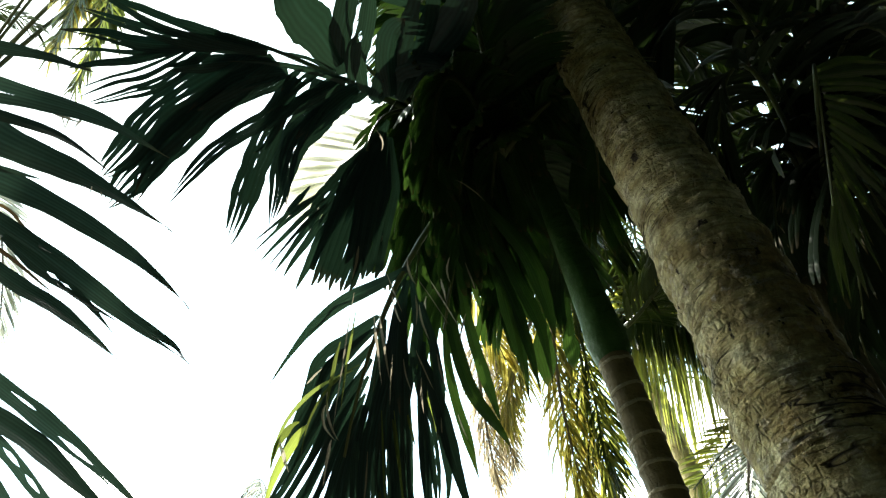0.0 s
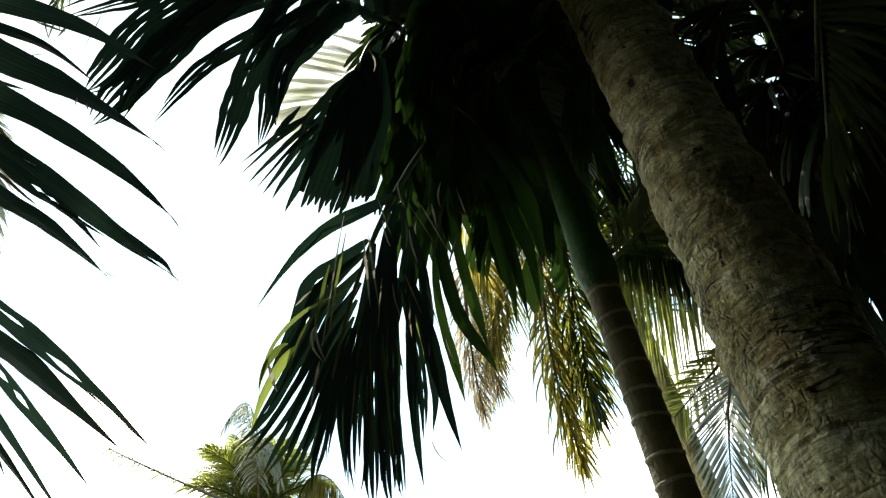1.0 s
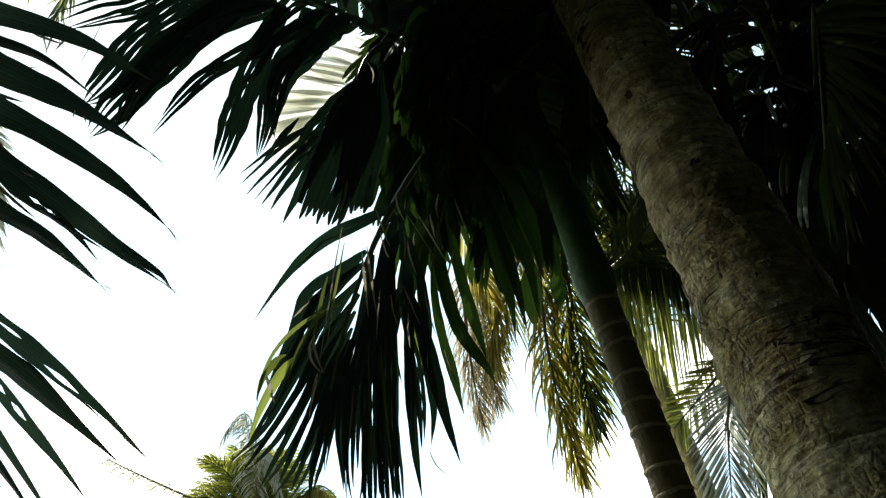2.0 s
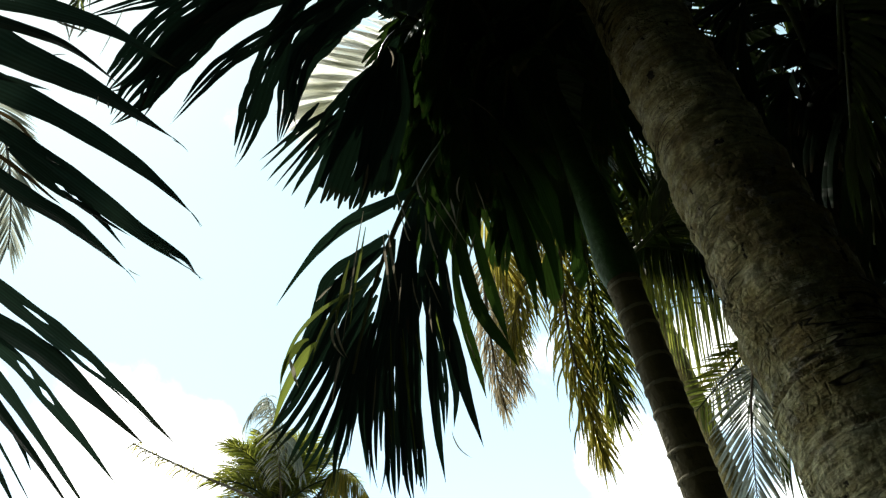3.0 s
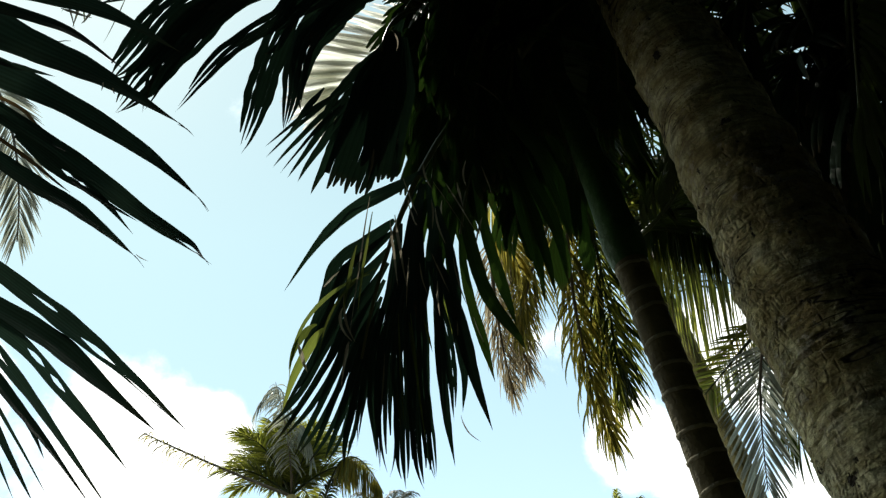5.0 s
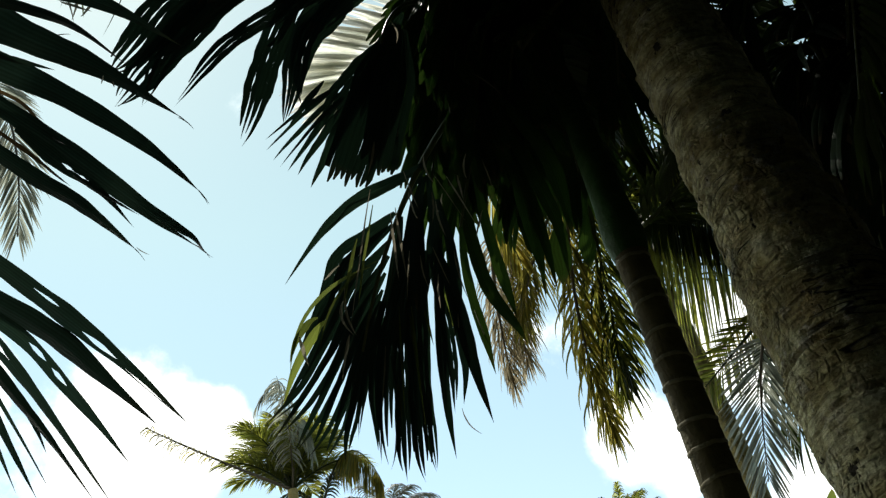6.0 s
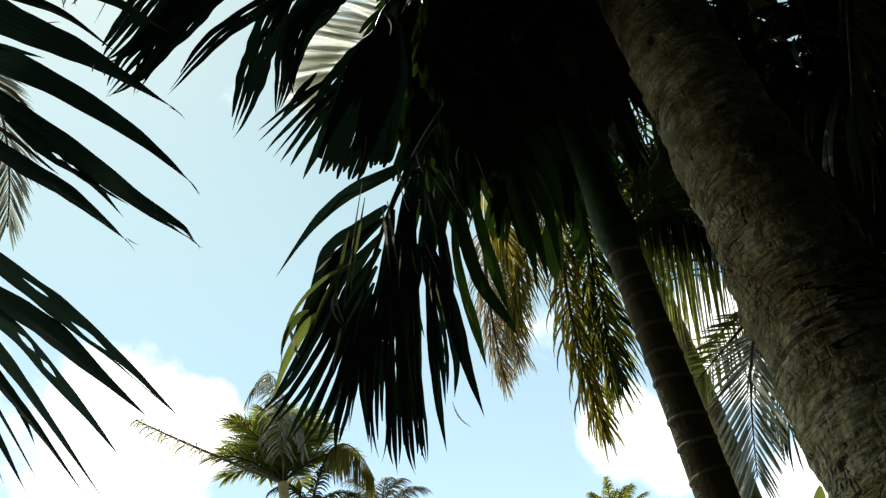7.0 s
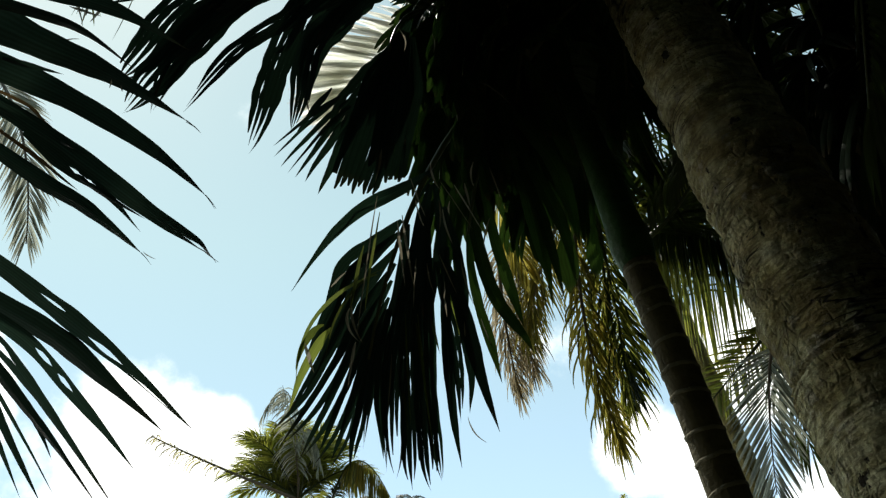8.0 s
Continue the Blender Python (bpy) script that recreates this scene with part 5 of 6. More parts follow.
strap(s1, ((-0.929, 0.725, 2.986), (-0.776, 0.785, 2.956), (-0.634, 0.844, 2.904), (-0.553, 0.862, 2.840), (-0.476, 0.902, 2.754)), 0.0223, belly=0.45, taper=1.2, material=M_SWORD)
strap(s1, ((-0.942, 0.740, 2.996), (-0.782, 0.826, 2.963), (-0.663, 0.897, 2.899), (-0.568, 0.934, 2.835), (-0.491, 0.960, 2.764), (-0.417, 0.984, 2.687)), 0.0704, belly=0.3, taper=1.0, hair=0.03, material=M_SWORD)
strap(s1, ((-0.964, 0.800, 2.951), (-0.813, 0.888, 2.918), (-0.700, 0.951, 2.864), (-0.608, 0.997, 2.799), (-0.518, 1.049, 2.721), (-0.460, 1.068, 2.648), (-0.417, 1.071, 2.581)), 0.0548, belly=0.3, taper=1.0, hair=0.035, material=M_SWORD)
strap(s1, ((-0.741, 0.902, 2.892), (-0.683, 0.920, 2.865), (-0.631, 0.932, 2.837)), 0.0119, belly=0.3, taper=1.2, material=M_SWORD)
strap(s1, ((-0.957, 0.817, 2.919), (-0.822, 0.918, 2.867), (-0.711, 1.008, 2.789), (-0.624, 1.067, 2.707), (-0.536, 1.121, 2.617), (-0.463, 1.142, 2.543), (-0.429, 1.127, 2.486)), 0.0415, belly=0.45, taper=1.5, hair=0.02, cuts=((0.7, (0.8, 0.93, 0.32)),), material=M_SWORD)
strap(s1, ((-0.721, 0.974, 2.758), (-0.657, 1.027, 2.691), (-0.595, 1.062, 2.630), (-0.548, 1.096, 2.557)), 0.0292, belly=0.25, taper=1.0, cuts=((0.4, (0.35, 0.42, 0.25), (0.47, 0.53, 0.22)),), material=M_SWORD)
strap(s1, ((-0.635, 1.032, 2.660), (-0.580, 1.056, 2.609), (-0.527, 1.073, 2.560)), 0.0109, belly=0.3, taper=1.1, material=M_SWORD)
strap(s1, ((-0.939, 0.866, 2.875), (-0.826, 0.980, 2.794), (-0.729, 1.057, 2.712), (-0.659, 1.080, 2.650), (-0.599, 1.099, 2.581), (-0.549, 1.106, 2.515)), 0.0336, belly=0.45, taper=1.4, hair=0.03, material=M_SWORD)
strap(s1, ((-0.866, 0.963, 2.886), (-0.789, 1.039, 2.825), (-0.742, 1.066, 2.778), (-0.701, 1.087, 2.730), (-0.671, 1.087, 2.693)), 0.0085, belly=0.4, taper=1.3, material=M_BROWN)
strap(s1, ((-0.842, 0.935, 2.919), (-0.746, 0.993, 2.867), (-0.704, 1.010, 2.810), (-0.648, 1.037, 2.749)), 0.0073, belly=0.4, taper=1.3, material=M_BROWN)
strap(s1, ((-0.839, 0.936, 2.894), (-0.737, 1.005, 2.831), (-0.679, 1.035, 2.766), (-0.617, 1.042, 2.718)), 0.0084, belly=0.4, taper=1.3, material=M_SWORD)
strap(s1, ((-0.823, 0.967, 2.883), (-0.731, 1.015, 2.828), (-0.685, 1.023, 2.773), (-0.644, 1.017, 2.725)), 0.0108, belly=0.4, taper=1.3, material=M_SWORD)
dry_slit_strip(s1, (-0.597, 0.864, 2.993), (-0.591, 0.885, 2.966), (-0.592, 0.909, 2.935), 0.0043, "thin pale shred for dried leaf and bright slits")
dry_slit_strip(s1, (-0.560, 0.873, 2.981), (-0.578, 0.891, 2.959), (-0.595, 0.906, 2.939), 0.0043, "thin pale shred for dried leaf and bright slits")
dry_slit_strip(s1, (-0.607, 0.881, 2.971), (-0.582, 0.891, 2.959), (-0.552, 0.902, 2.944), 0.0053, "thin pale shred for dried leaf and bright slits")
dry_slit_strip(s1, (-0.548, 0.892, 2.957), (-0.562, 0.899, 2.948), (-0.577, 0.905, 2.941), 0.0053, "thin pale shred for dried leaf and bright slits")
dry_slit_strip(s1, (-0.476, 0.883, 2.969), (-0.508, 0.908, 2.937), (-0.545, 0.933, 2.905), 0.0021, "thin pale shred for dried leaf and bright slits")
dry_slit_strip(s1, (-0.635, 0.918, 2.924), (-0.619, 0.919, 2.923), (-0.601, 0.921, 2.919), 0.0021, "thin pale shred for dried leaf and bright slits")
dry_slit_strip(s1, (-0.527, 0.916, 2.763), (-0.531, 0.921, 2.758), (-0.535, 0.925, 2.752), 0.0032, "thin pale shred for dried leaf and bright slits")
dry_slit_strip(s1, (-0.514, 0.925, 2.753), (-0.514, 0.929, 2.748), (-0.514, 0.932, 2.743), 0.0032, "thin pale shred for dried leaf and bright slits")
dry_slit_strip(s1, (-0.412, 0.968, 2.664), (-0.399, 0.975, 2.655), (-0.389, 0.986, 2.642), 0.0021, "thin pale shred for dried leaf and bright slits")
dry_slit_strip(s1, (-0.416, 1.063, 2.576), (-0.409, 1.072, 2.565), (-0.404, 1.083, 2.551), 0.0021, "thin pale shred for dried leaf and bright slits")
dry_slit_strip(s1, (-0.446, 1.139, 2.511), (-0.437, 1.146, 2.502), (-0.425, 1.155, 2.491), 0.0021, "thin pale shred for dried leaf and bright slits")
dry_slit_strip(s1, (-0.565, 1.144, 2.553), (-0.557, 1.150, 2.545), (-0.545, 1.156, 2.538), 0.0021, "thin pale shred for dried leaf and bright slits")
for i in range(9):
    a = radians(155 + i * 17)
    out = Vector((math.cos(a), math.sin(a), 0))
    lift = 0.7 - 0.35 * (i % 3)
    feather(sword, tuple(SW_TOP), tuple(SW_TOP + out * 0.6 + Vector((0, 0, 0.3 + lift * 0.5))), tuple(SW_TOP + out * 1.15 + Vector((0, 0, lift - 0.2))),
            13, 0.62, 0.05, M_SWORD, M_RACHIS, 0.016, 0.6, (55, 15), 0.1, 0.25, single=True, seed=360 + i)
s2 = stalk(sword, [SW_TOP, Vector((-1.493, 1.373, 3.316)), Vector((-1.357, 1.710, 2.884))], 0.018, 0.006, M_RACHIS)
strap(s2, ((-1.451, 1.500, 3.241), (-1.281, 1.639, 3.163), (-1.155, 1.752, 3.052), (-1.053, 1.824, 2.949), (-0.941, 1.905, 2.823), (-0.819, 1.991, 2.667)), 0.0603, belly=0.5, taper=1.5, cuts=((0.35, (0.4, 0.5, 0.12)), (0.6, (0.62, 0.75, 0.3)), (0.8, (0.8, 0.92, 0.2))), material=M_SWORD)
strap(s2, ((-1.449, 1.543, 3.205), (-1.306, 1.702, 3.083), (-1.184, 1.789, 2.993), (-1.096, 1.836, 2.912), (-1.016, 1.881, 2.816), (-0.894, 1.969, 2.672)), 0.0725, belly=0.55, taper=1.5, material=M_SWORD)
strap(s2, ((-1.432, 1.582, 3.151), (-1.310, 1.720, 3.039), (-1.206, 1.810, 2.943), (-1.125, 1.892, 2.820), (-1.050, 1.951, 2.706), (-0.981, 1.998, 2.592)), 0.0449, belly=0.4, taper=1.4, cuts=((0.4, (0.42, 0.5, 0.3), (0.53, 0.6, 0.3)),), material=M_SWORD)
strap(s2, ((-1.416, 1.607, 3.107), (-1.309, 1.732, 2.990), (-1.224, 1.834, 2.856), (-1.150, 1.914, 2.719), (-1.041, 2.039, 2.503)), 0.0397, belly=0.4, taper=1.5, cuts=((0.45, (0.3, 0.42, 0.3)),), material=M_SWORD)
strap(s2, ((-1.400, 1.632, 3.062), (-1.314, 1.755, 2.932), (-1.232, 1.865, 2.787), (-1.166, 1.924, 2.677), (-1.081, 2.011, 2.518)), 0.0378, belly=0.4, taper=1.5, material=M_SWORD)
strap(s2, ((-1.241, 1.880, 2.796), (-1.209, 1.917, 2.720), (-1.186, 1.941, 2.651)), 0.0137, belly=0.3, material=M_SWORD)
strap(s2, ((-1.389, 1.672, 3.030), (-1.324, 1.781, 2.896), (-1.250, 1.916, 2.705), (-1.192, 1.987, 2.563)), 0.0122, belly=0.4, material=M_SWORD)
strap(s2, ((-1.398, 1.697, 2.994), (-1.331, 1.804, 2.859), (-1.275, 1.911, 2.686), (-1.222, 1.978, 2.546)), 0.0278, belly=0.4, material=M_SWORD)
strap(s2, ((-1.400, 1.722, 2.964), (-1.345, 1.804, 2.845), (-1.305, 1.879, 2.704), (-1.262, 1.944, 2.561)), 0.0243, belly=0.4, material=M_SWORD)

# ---------------------------------------------------------------- coconut palm further back
back = thing("coconut_palm", (1.37, 5.10, 0.0), "coconut palm with sunlit yellowing and withered fronds", "palm tree")
BACK_TOP = Vector((1.345, 5.04, 4.5))
trunk(back, "trunk", ((1.37, 5.10, -0.05), (1.37, 5.10, 2.6), (1.345, 5.04, 4.5)), (0.075, 0.066, 0.03), M_BARK_FAR, 12.0, 0.005, 0.003, 6, 40, 400)
bt = tuple(BACK_TOP)
feather(back, (0.679, 3.526, 4.468), (0.555, 3.920, 3.841), (0.591, 4.292, 3.322), 130, 0.2, 0.013, M_COCO_YELLOW, M_RACHIS_DRY, 0.014, 1.6, (55, 20), 0.0, 0.1, jitter=0.45, seed=101, up=(0.2, -1, 0.2), label="hanging yellowing frond", single=True)
feather(back, (0.800, 3.603, 4.520), (0.715, 3.950, 3.945), (0.702, 4.261, 3.549), 110, 0.26, 0.012, M_COCO_LIT, M_RACHIS, 0.012, 1.7, (60, 20), 0.0, 0.1, jitter=0.45, seed=102, up=(0.2, -1, 0.2))
feather(back, (0.800, 3.603, 4.520), (0.747, 3.941, 3.948), (0.746, 4.226, 3.606), 70, 0.24, 0.013, M_COCO, M_RACHIS, 0.012, 1.7, (60, 20), 0.0, 0.1, jitter=0.45, seed=122, up=(0.2, -1, 0.2))
feather(back, (0.669, 3.796, 4.600), (0.440, 3.989, 4.353), (0.266, 4.211, 4.069), 140, 0.22, 0.009, M_COCO_YELLOW, M_RACHIS_DRY, 0.014, 1.5, (60, 20), 0.0, 0.05, jitter=0.45, seed=103, up=(0.2, -1, 0.2))
feather(back, (0.235, 3.924, 4.587), (0.163, 4.230, 4.216), (0.143, 4.522, 3.853), 150, 0.18, 0.007, M_COCO_DRY, M_RACHIS_DRY, 0.014, 1.5, (60, 20), 0.0, 0.05, jitter=0.35, seed=104, up=(0.2, -1, 0.2), label="withered brown hanging frond", single=True)
feather(back, (0.338, 4.014, 4.626), (0.281, 4.297, 4.288), (0.261, 4.531, 3.997), 150, 0.2, 0.007, M_COCO_DRY, M_RACHIS_DRY, 0.012, 1.5, (60, 20), 0.0, 0.05, jitter=0.35, seed=114, up=(0.2, -1, 0.2))
feather(back, (0.221, 3.530, 4.778), (0.283, 3.702, 4.558), (0.346, 3.915, 4.286), 34, 0.26, 0.018, M_COCO_YELLOW, M_RACHIS, 0.012, 0.9, (50, 20), 0.0, 0.05, seed=105, up=(0.2, -1, 0.2))
feather(back, (1.004, 4.092, 4.221), (1.330, 4.009, 4.165), (1.611, 3.987, 3.869), 34, 0.62, 0.016, M_COCO_LIT, M_RACHIS, 0.016, 0.4, (70, 50), 0.0, 0.02, seed=106, single=True, hang=0.8, label="green frond with light through its leaflets")
feather(back, (0.834, 3.526, 3.972), (1.116, 3.447, 3.910), (1.452, 3.478, 3.708), 36, 0.42, 0.016, M_COCO_LIT, M_RACHIS, 0.014, 0.4, (70, 50), 0.0, 0.02, seed=107, hang=0.75)
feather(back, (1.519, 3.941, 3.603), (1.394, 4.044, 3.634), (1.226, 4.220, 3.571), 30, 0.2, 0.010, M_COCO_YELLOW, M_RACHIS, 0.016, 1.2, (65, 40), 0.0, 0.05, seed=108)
feather(back, (1.456, 3.879, 3.567), (1.299, 3.978, 3.483), (1.077, 4.101, 3.361), 34, 0.24, 0.013, M_COCO_LIT, M_RACHIS, 0.012, 0.3, (62, 40), 0.0, 0.02, seed=123, single=True, up=(0.1, -1, 0.3))
feather(back, (0.829, 3.731, 4.196), (1.140, 3.666, 4.280), (1.490, 3.489, 4.181), 60, 0.42, 0.026, M_COCO_LIT, M_RACHIS, 0.014, 0.8, (65, 35), 0.1, 0.02, seed=117)
feather(back, (0.907, 3.437, 4.247), (1.249, 3.415, 4.276), (1.552, 3.368, 4.011), 60, 0.42, 0.026, M_COCO, M_RACHIS, 0.014, 1.2, (65, 35), 0.1, 0.02, seed=118)
feather(back, (0.883, 3.252, 3.835), (1.056, 3.085, 3.886), (1.213, 2.874, 3.994), 40, 0.4, 0.022, M_COCO, M_RACHIS, 0.014, 0.5, (60, 30), 0.1, 0.02, seed=119)
feather(back, (1.230, 3.400, 3.212), (1.142, 3.496, 3.023), (1.066, 3.723, 2.690), 48, 0.28, 0.0105, M_COCO_PALEGREY, M_RACHIS_DRY, 0.008, 0.12, (50, 22), 0.0, 0.02, seed=109, single=True, up=(0.1, -1, 0.3), label="pale grey-green hanging frond", jitter=0.04)
feather(back, (1.430, 3.776, 3.489), (1.417, 3.952, 3.264), (1.444, 4.169, 2.986), 24, 0.3, 0.02, M_COCO, M_RACHIS, 0.012, 0.8, (50, 20), 0.0, 0.02, seed=110, up=(0.1, -1, 0.3))
feather(back, (0.822, 3.647, 3.978), (1.067, 3.496, 4.010), (1.336, 3.243, 4.008), 30, 0.4, 0.022, M_COCO, M_RACHIS, 0.012, 0.5, (60, 30), 0.1, 0.02, seed=111)
feather(back, (0.897, 3.407, 4.051), (1.147, 3.329, 3.878), (1.360, 3.314, 3.595), 60, 0.27, 0.022, M_COCO, M_RACHIS, 0.014, 0.4, (70, 50), 0.0, 0.02, seed=120, hang=0.75)
feather(back, bt, (1.081, 4.217, 4.548), (1.006, 3.796, 4.762), 36, 0.6, 0.022, M_COCO, M_RACHIS, 0.016, 0.7, (60, 30), 0.1, 0.05, seed=112)
feather(back, bt, (1.605, 4.532, 4.633), (2.041, 4.389, 4.816), 36, 0.6, 0.022, M_COCO, M_RACHIS, 0.016, 0.7, (60, 30), 0.1, 0.05, seed=113)

# ---------------------------------------------------------------- coconut palm behind the areca crown, one frond's sun flash painted near-white
TALL_TOP = Vector((1.284, 2.861, 5.635))
tall = thing("coconut_palm", (TALL_TOP.x + 0.1, TALL_TOP.y + 0.1, 0.0), "coconut palm hidden behind foliage, one frond painted sun-bright", "palm tree")
trunk(tall, "trunk", ((TALL_TOP.x + 0.1, TALL_TOP.y + 0.1, -0.05), (TALL_TOP.x + 0.05, TALL_TOP.y, TALL_TOP.z * 0.5), tuple(TALL_TOP)), (0.12, 0.09, 0.04), M_BARK, 9.0, 0.008, 0.006, 16, 32, 160)
feather(tall, tuple(TALL_TOP), (0.056, 2.259, 4.456), (-0.311, 2.362, 4.161), 130, 0.27, 0.026, M_COCO_GLINT, M_RACHIS_DRY, 0.010, 0.1, (60, 40), 0.0, 0.3, seed=121, up=(0.0, -0.79, -0.62), sides=(1,), single=True, jitter=0.1, label="frond with its sun glint painted near-white")
for i, (mid, tip) in enumerate((((0.685, 2.342, 5.649), (0.247, 2.102, 5.631)), ((1.475, 2.631, 5.279), (1.687, 2.678, 4.894)), ((0.668, 2.700, 4.866), (0.349, 2.988, 4.497)), ((0.981, 2.854, 4.668), (0.883, 3.049, 4.095)), ((1.218, 2.418, 5.715), (1.443, 2.014, 6.231)), ((1.565, 3.007, 5.123), (1.833, 3.359, 4.672)))):
    feather(tall, tuple(TALL_TOP), mid, tip, 40, 0.55, 0.03, M_COCO, M_RACHIS, 0.02, 0.8, (60, 25), 0.05, 0.1, seed=130 + i)

# fronds added overhead, some out of view, to shade the side at +x
for i in range(9):
    a = radians((5, 20, 80, 95, -100, -75, -50, -28, -10)[i])
    out = Vector((math.cos(a), math.sin(a), 0))
    reach, lift = 1.7 + 0.3 * (i % 3), 0.5 - 0.3 * (i % 4) if i < 4 else 1.1
    feather(tall, tuple(TALL_TOP + out * 0.05), tuple(TALL_TOP + out * reach * 0.5 + Vector((0, 0, 0.35 + lift * 0.5))), tuple(TALL_TOP + out * reach + Vector((0, 0, lift - 0.3))),
            38, 0.58, 0.036, M_COCO, M_RACHIS, 0.02, 0.8, (65, 25), 0.1, 0.1, seed=340 + i, seg=4)

# ---------------------------------------------------------------- dark areca palm beyond the coconut trunk
DARK_MID = Vector((1.466, 2.733, 3.185))
DARK_ROOT = DARK_MID + Vector((0.06, 0.05, 0))
dark = thing("areca_palm", (DARK_ROOT.x, DARK_ROOT.y, 0.0), "areca palm in deep shade with dense dark fronds", "palm tree")
DARK_TOP = Vector((1.9, 3.1, 3.9))
trunk(dark, "stem", ((DARK_ROOT.x, DARK_ROOT.y, -0.05), tuple(DARK_MID), tuple(DARK_TOP)), (0.06, 0.05, 0.02), M_ARECA_TRUNK, 0.8, 0.001, 0.001, 19, 32, 120)
for i, (mid, tip) in enumerate((
        ((1.320, 1.886, 3.799), (1.027, 2.003, 3.394)), ((1.645, 2.295, 3.936), (1.860, 2.610, 3.446)), ((1.900, 2.111, 4.122), (2.087, 2.243, 3.683)), ((1.692, 2.046, 4.199), (1.354, 1.832, 4.440)), ((1.642, 2.263, 3.678), (1.487, 2.535, 3.102)),
        ((1.523, 2.372, 3.859), (1.398, 2.769, 3.441)), ((1.409, 1.834, 4.144), (1.035, 1.956, 4.028)), ((1.975, 2.283, 3.936), (2.179, 2.732, 3.451)), ((1.892, 1.821, 4.431), (1.992, 1.443, 4.537)), ((2.064, 2.516, 4.269), (1.760, 3.019, 4.038)), ((1.709, 2.648, 3.850), (1.766, 3.285, 3.170)), ((2.044, 2.994, 3.907), (1.962, 3.570, 3.298)), ((2.116, 2.793, 3.973), (2.197, 3.271, 3.460)))):
    feather(dark, tuple(DARK_TOP), mid, tip, 17, 0.5, 0.06, M_ARECA_SHADED, None, 0.014, 0.75, (60, 20), 0.05, 0.12, 2, 0.75, True, 150 + i)

# frond that fans out towards the light, its leaflets in spread rays
FAN_ROOT = tuple(Vector(v) for v in ((1.335, 1.664, 3.461), (1.342, 1.806, 3.323), (1.301, 1.970, 3.172)))
FAN_EDGE = tuple(Vector(v) for v in ((1.692, 1.744, 3.505), (1.564, 2.073, 3.183), (1.276, 2.298, 2.921)))
fan = stalk(dark, [DARK_TOP, FAN_ROOT[0], FAN_ROOT[2]], 0.008, 0.003, M_RACHIS, "fanned frond with olive-green leaflets")
for i in range(19):
    a = i / 18
    base, tip = along(FAN_ROOT, a)[0], along(FAN_EDGE, a)[0]
    tip = base.lerp(tip, 0.72 + 0.28 * math.sin(i * 2.1) ** 2) + Vector([LEAF_RNG.uniform(-0.04, 0.04) for _ in range(3)])
    mid = base.lerp(tip, 0.5) + Vector((0, 0, 0.03))
    strap(fan, (base, mid, tip), 0.034 + 0.008 * math.sin(i * 1.3), belly=0.4, taper=1.6, fold=0.3, material=M_COCO)
feather(dark, tuple(DARK_TOP), (1.970, 2.740, 3.742), (2.081, 3.233, 3.214), 20, 0.5, 0.06, M_ARECA_SHADED, None, 0.014, 0.75, (60, 20), 0.05, 0.12, 2, 0.75, True, 172)
feather(dark, tuple(DARK_TOP), (1.780, 2.916, 4.001), (1.742, 3.507, 3.520), 20, 0.5, 0.06, M_ARECA_SHADED, None, 0.014, 0.75, (60, 20), 0.05, 0.12, 2, 0.75, True, 173)

# ---------------------------------------------------------------- far palms
far_a = thing("coconut_palm", (-3.6, 16.5, 0.0), "distant coconut palm with a sunlit green crown", "palm tree", "distant palms")


def far_palm(palm, top, seed, fronds, length, base_xy, up_lift=0.6, material=None, leaf_len=0.55, count=34, drop=0.75, wide=0.04, jitter=0.12, droop=0.95):
    top = Vector(top)
    palm.location = (base_xy[0], base_xy[1], 0)
    trunk(palm, "trunk", ((base_xy[0], base_xy[1], -0.05), ((base_xy[0] + top.x) / 2, (base_xy[1] + top.y) / 2, top.z * 0.5), tuple(top)), (0.16, 0.11, 0.06), M_BARK_FAR, 5.0, 0.008, 0.006, seed, 20, 80)
    rng = random.Random(seed)
    for i in range(fronds):
        a = i * 2.399 + seed
        el = up_lift + 0.9 - 1.5 * i / fronds
        out = Vector((math.cos(a), math.sin(a), 0))
        L = length * rng.uniform(0.85, 1.1)
        mid = top + out * (L * 0.5 * math.cos(el * 0.8)) + Vector((0, 0, L * 0.5 * math.sin(el) + 0.1))
        tip = mid + out * (L * 0.42) + Vector((0, 0, L * 0.4 * (math.sin(el) - drop)))
        feather(palm, tuple(top), tuple(mid), tuple(tip), count, leaf_len, wide, material or M_COCO, M_RACHIS, 0.03, droop, (60, 25), 0.15, 0.12, seed=seed * 10 + i, seg=4, jitter=jitter)


FA = Vector((-4.70, 17.15, 9.36))
far_palm(far_a, FA, 31, 30, 1.65, (FA.x + 0.2, FA.y + 0.3), 0.9, M_COCO_LIT, 0.62, 62, 0.45, 0.034, 0.14, 0.45)
feather(far_a, tuple(FA), (-5.983, 15.677, 9.859), (-6.923, 14.685, 10.317), 34, 0.36, 0.03, M_COCO_YELLOW, M_RACHIS_DRY, 0.04, 1.5, (50, 20), 0.0, 0.45, seed=316, jitter=0.5)
feather(far_a, tuple(FA), (-4.232, 15.490, 10.886), (-4.754, 15.142, 10.407), 60, 0.45, 0.026, M_COCO_PALEGREY, M_RACHIS_DRY, 0.02, 0.8, (60, 25), 0.0, 0.3, seed=317, jitter=0.35, hang=0.55)
feather(far_a, tuple(FA), (-4.059, 15.897, 10.260), (-3.834, 15.924, 9.435), 50, 0.5, 0.026, M_COCO_PALEGREY, M_RACHIS_DRY, 0.02, 0.8, (60, 25), 0.0, 0.3, seed=318, jitter=0.35, hang=0.55)
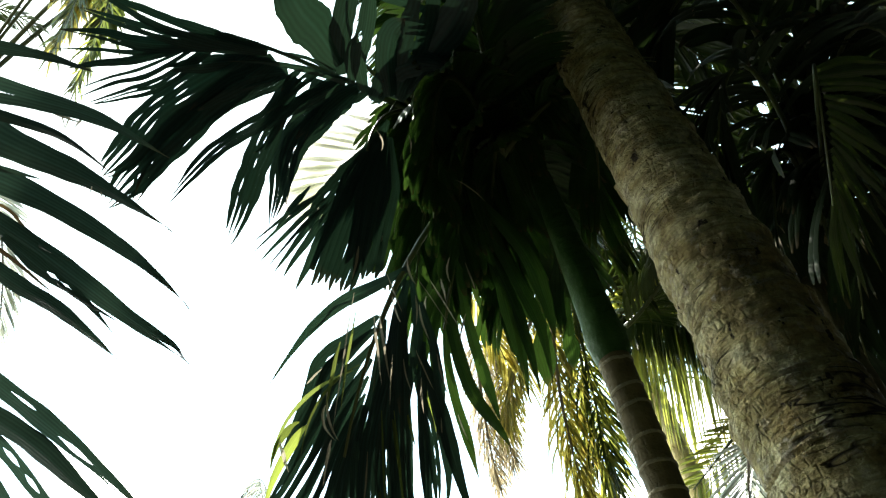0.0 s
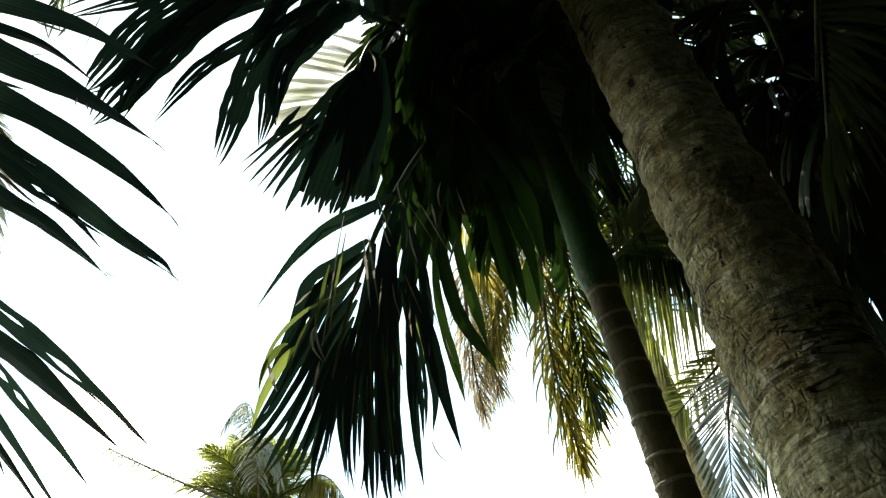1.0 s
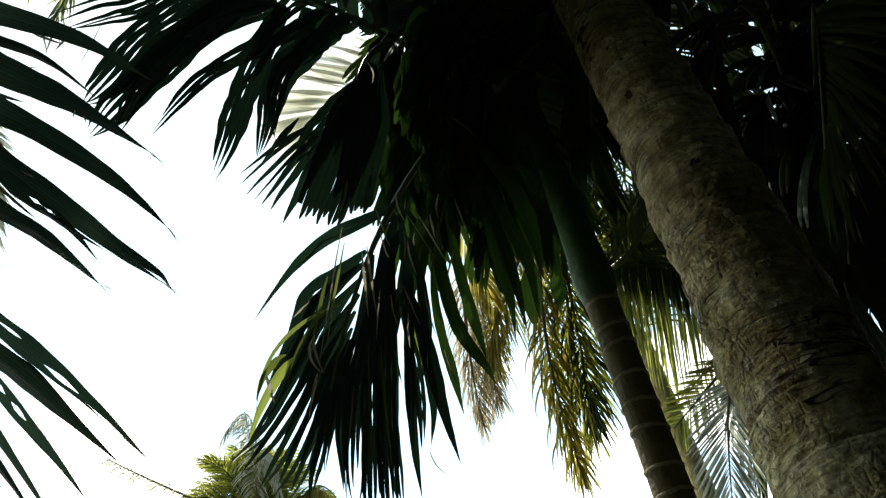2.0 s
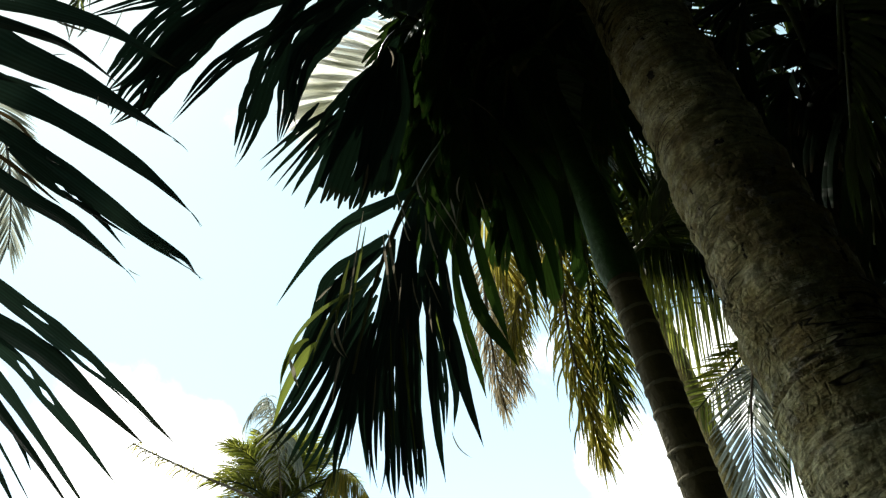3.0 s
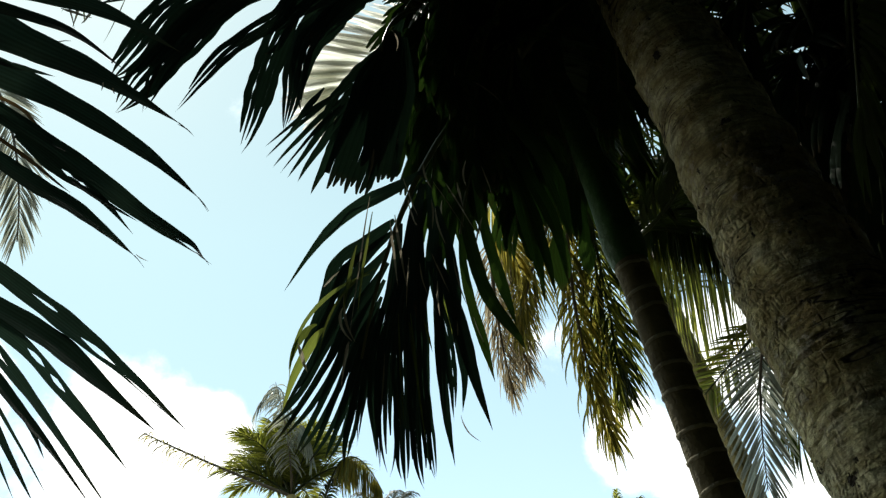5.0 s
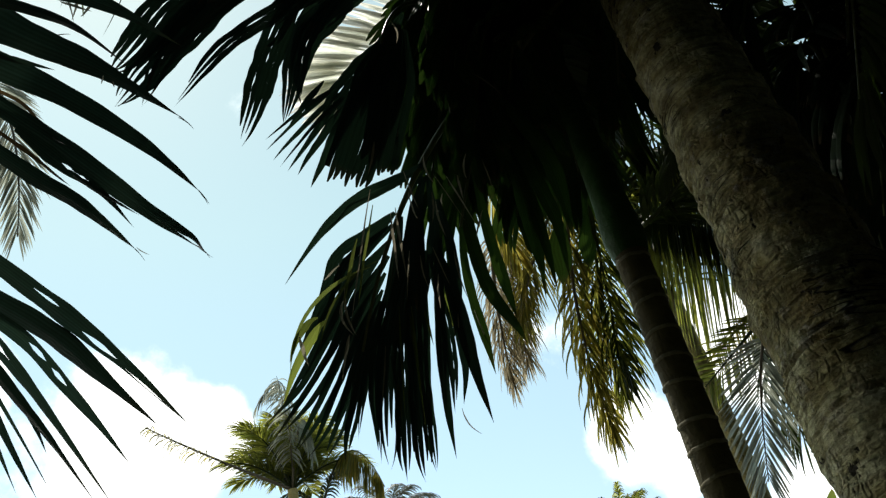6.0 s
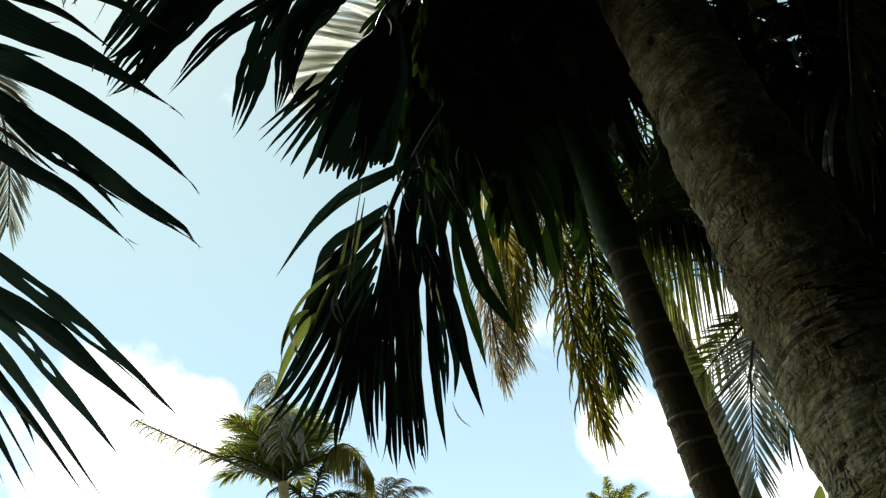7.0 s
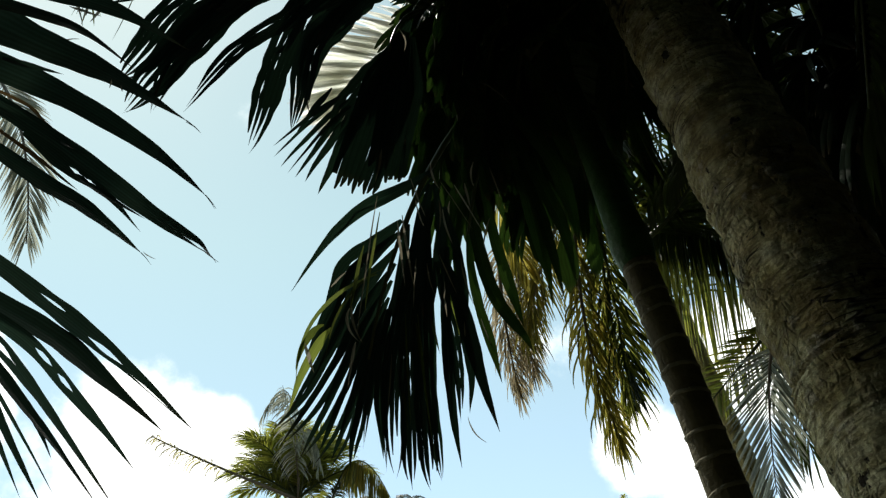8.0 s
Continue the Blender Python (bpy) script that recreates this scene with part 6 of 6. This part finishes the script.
feather(far_a, tuple(FA), (-4.349, 15.974, 9.978), (-4.194, 14.821, 10.813), 60, 0.5, 0.03, M_COCO_PALEGREY, M_RACHIS_DRY, 0.02, 0.8, (60, 25), 0.0, 0.3, seed=319, jitter=0.35, hang=0.45)
FB = Vector((-4.384, 18.189, 9.080))
far_b = thing("coconut_palm", (0, 0, 0), "distant coconut palm with drooping yellow-tipped fronds", "palm tree", "distant palms")
far_palm(far_b, FB, 37, 7, 1.2, (FB.x + 0.1, FB.y + 0.2), 0.0, None, 0.4)
feather(far_b, tuple(FB), (-3.357, 16.966, 9.833), (-2.683, 17.084, 8.870), 70, 0.75, 0.045, M_COCO_YELLOW, M_RACHIS, 0.03, 0.6, (50, 20), 0.0, 0.35, seed=376, hang=0.75, jitter=0.3)
FC = Vector((-3.992, 25.586, 11.005))
far_c = thing("coconut_palm", (0, 0, 0), "distant palm with a grey-green rounded crown", "palm tree", "distant palms")
far_palm(far_c, FC, 41, 22, 1.9, (FC.x, FC.y + 0.2), 0.5, M_COCO_GREY, 0.6)
FD = Vector((3.033, 26.717, 9.535))
far_d = thing("coconut_palm", (0, 0, 0), "distant palm with a tuft of green fronds", "palm tree", "distant palms")
far_palm(far_d, FD, 43, 16, 1.5, (FD.x, FD.y + 0.2), 1.0, M_COCO_LIT, 0.4, 40, 0.2)
FE = Vector((-4.710, 4.919, 9.823))
far_e = thing("coconut_palm", (FE.x - 0.2, FE.y, 0.0), "coconut palm with greyish hanging fronds beyond the near leaves", "palm tree")
trunk(far_e, "trunk", ((FE.x - 0.2, FE.y, -0.05), (FE.x - 0.1, FE.y, FE.z * 0.5), tuple(FE)), (0.14, 0.1, 0.05), M_BARK_FAR, 6.0, 0.008, 0.006, 47, 20, 80)
feather(far_e, tuple(FE), (-4.007, 5.153, 8.672), (-4.116, 5.835, 7.455), 90, 0.5, 0.024, M_COCO_PALEGREY, M_RACHIS_DRY, 0.025, 0.35, (55, 25), 0.0, 0.3, seed=471, up=(0.1, -1, 0.3))
feather(far_e, tuple(FE), (-2.086, 3.016, 9.448), (-2.566, 3.532, 8.042), 110, 0.36, 0.026, M_HALF_LIT, M_RACHIS, 0.02, 0.6, (60, 40), 0.0, 0.4, seed=472, jitter=0.3, up=(0.1, -1, 0.3), label="yellow-green hanging frond")
feather(far_e, tuple(FE), (-1.952, 3.073, 9.382), (-2.482, 3.792, 7.761), 90, 0.28, 0.02, M_COCO_LIT, M_RACHIS, 0.02, 0.6, (60, 40), 0.0, 0.4, seed=474, jitter=0.4, up=(0.1, -1, 0.3))
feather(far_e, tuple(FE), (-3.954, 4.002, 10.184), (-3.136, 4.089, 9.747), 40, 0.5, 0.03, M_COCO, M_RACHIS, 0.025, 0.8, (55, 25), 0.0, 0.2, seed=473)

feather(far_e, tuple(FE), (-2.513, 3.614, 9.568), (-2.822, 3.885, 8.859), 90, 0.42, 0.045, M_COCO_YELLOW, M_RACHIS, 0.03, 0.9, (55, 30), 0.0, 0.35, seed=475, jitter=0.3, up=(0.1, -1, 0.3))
feather(far_e, tuple(FE), (-2.416, 3.769, 9.526), (-2.778, 4.241, 8.676), 80, 0.36, 0.05, M_HALF_LIT, M_RACHIS, 0.03, 0.9, (55, 30), 0.0, 0.4, seed=476, jitter=0.35, up=(0.1, -1, 0.3))

for i in range(12):
    a = radians(118 + i * 13)
    out = Vector((math.cos(a), math.sin(a), 0))
    lift = 1.0 - 0.5 * (i % 4)
    feather(far_e, tuple(FE), tuple(FE + out * 1.1 + Vector((0, 0, 0.4 + lift * 0.5))), tuple(FE + out * 2.1 + Vector((0, 0, lift - 0.5))),
            46, 0.6, 0.04, M_COCO, M_RACHIS, 0.025, 0.8, (60, 25), 0.1, 0.12, seed=380 + i, seg=4)

# broad-leaved shrub whose tip shows low beside the trunk
shrub = thing("shrub", (2.6, 6.3, 0.0), "broad-leaved plant with bright green pointed leaves", "plant")
SH = Vector((2.122, 6.472, 2.961))
shrub.location = (SH.x, SH.y, 0.0)
sh = stalk(shrub, [Vector((SH.x, SH.y, -0.05)), Vector((SH.x + 0.03, SH.y, SH.z * 0.5)), SH], 0.03, 0.012, M_RACHIS, name="stem")
for tip, w in (((2.120, 6.080, 3.301), 30), ((2.296, 6.147, 3.215), 34), ((2.029, 6.243, 3.255), 26), ((2.461, 6.347, 3.122), 36)):
    leaf(sh, tuple(SH), tip, w * 6 / 1500, material=M_LIT, belly=0.5)
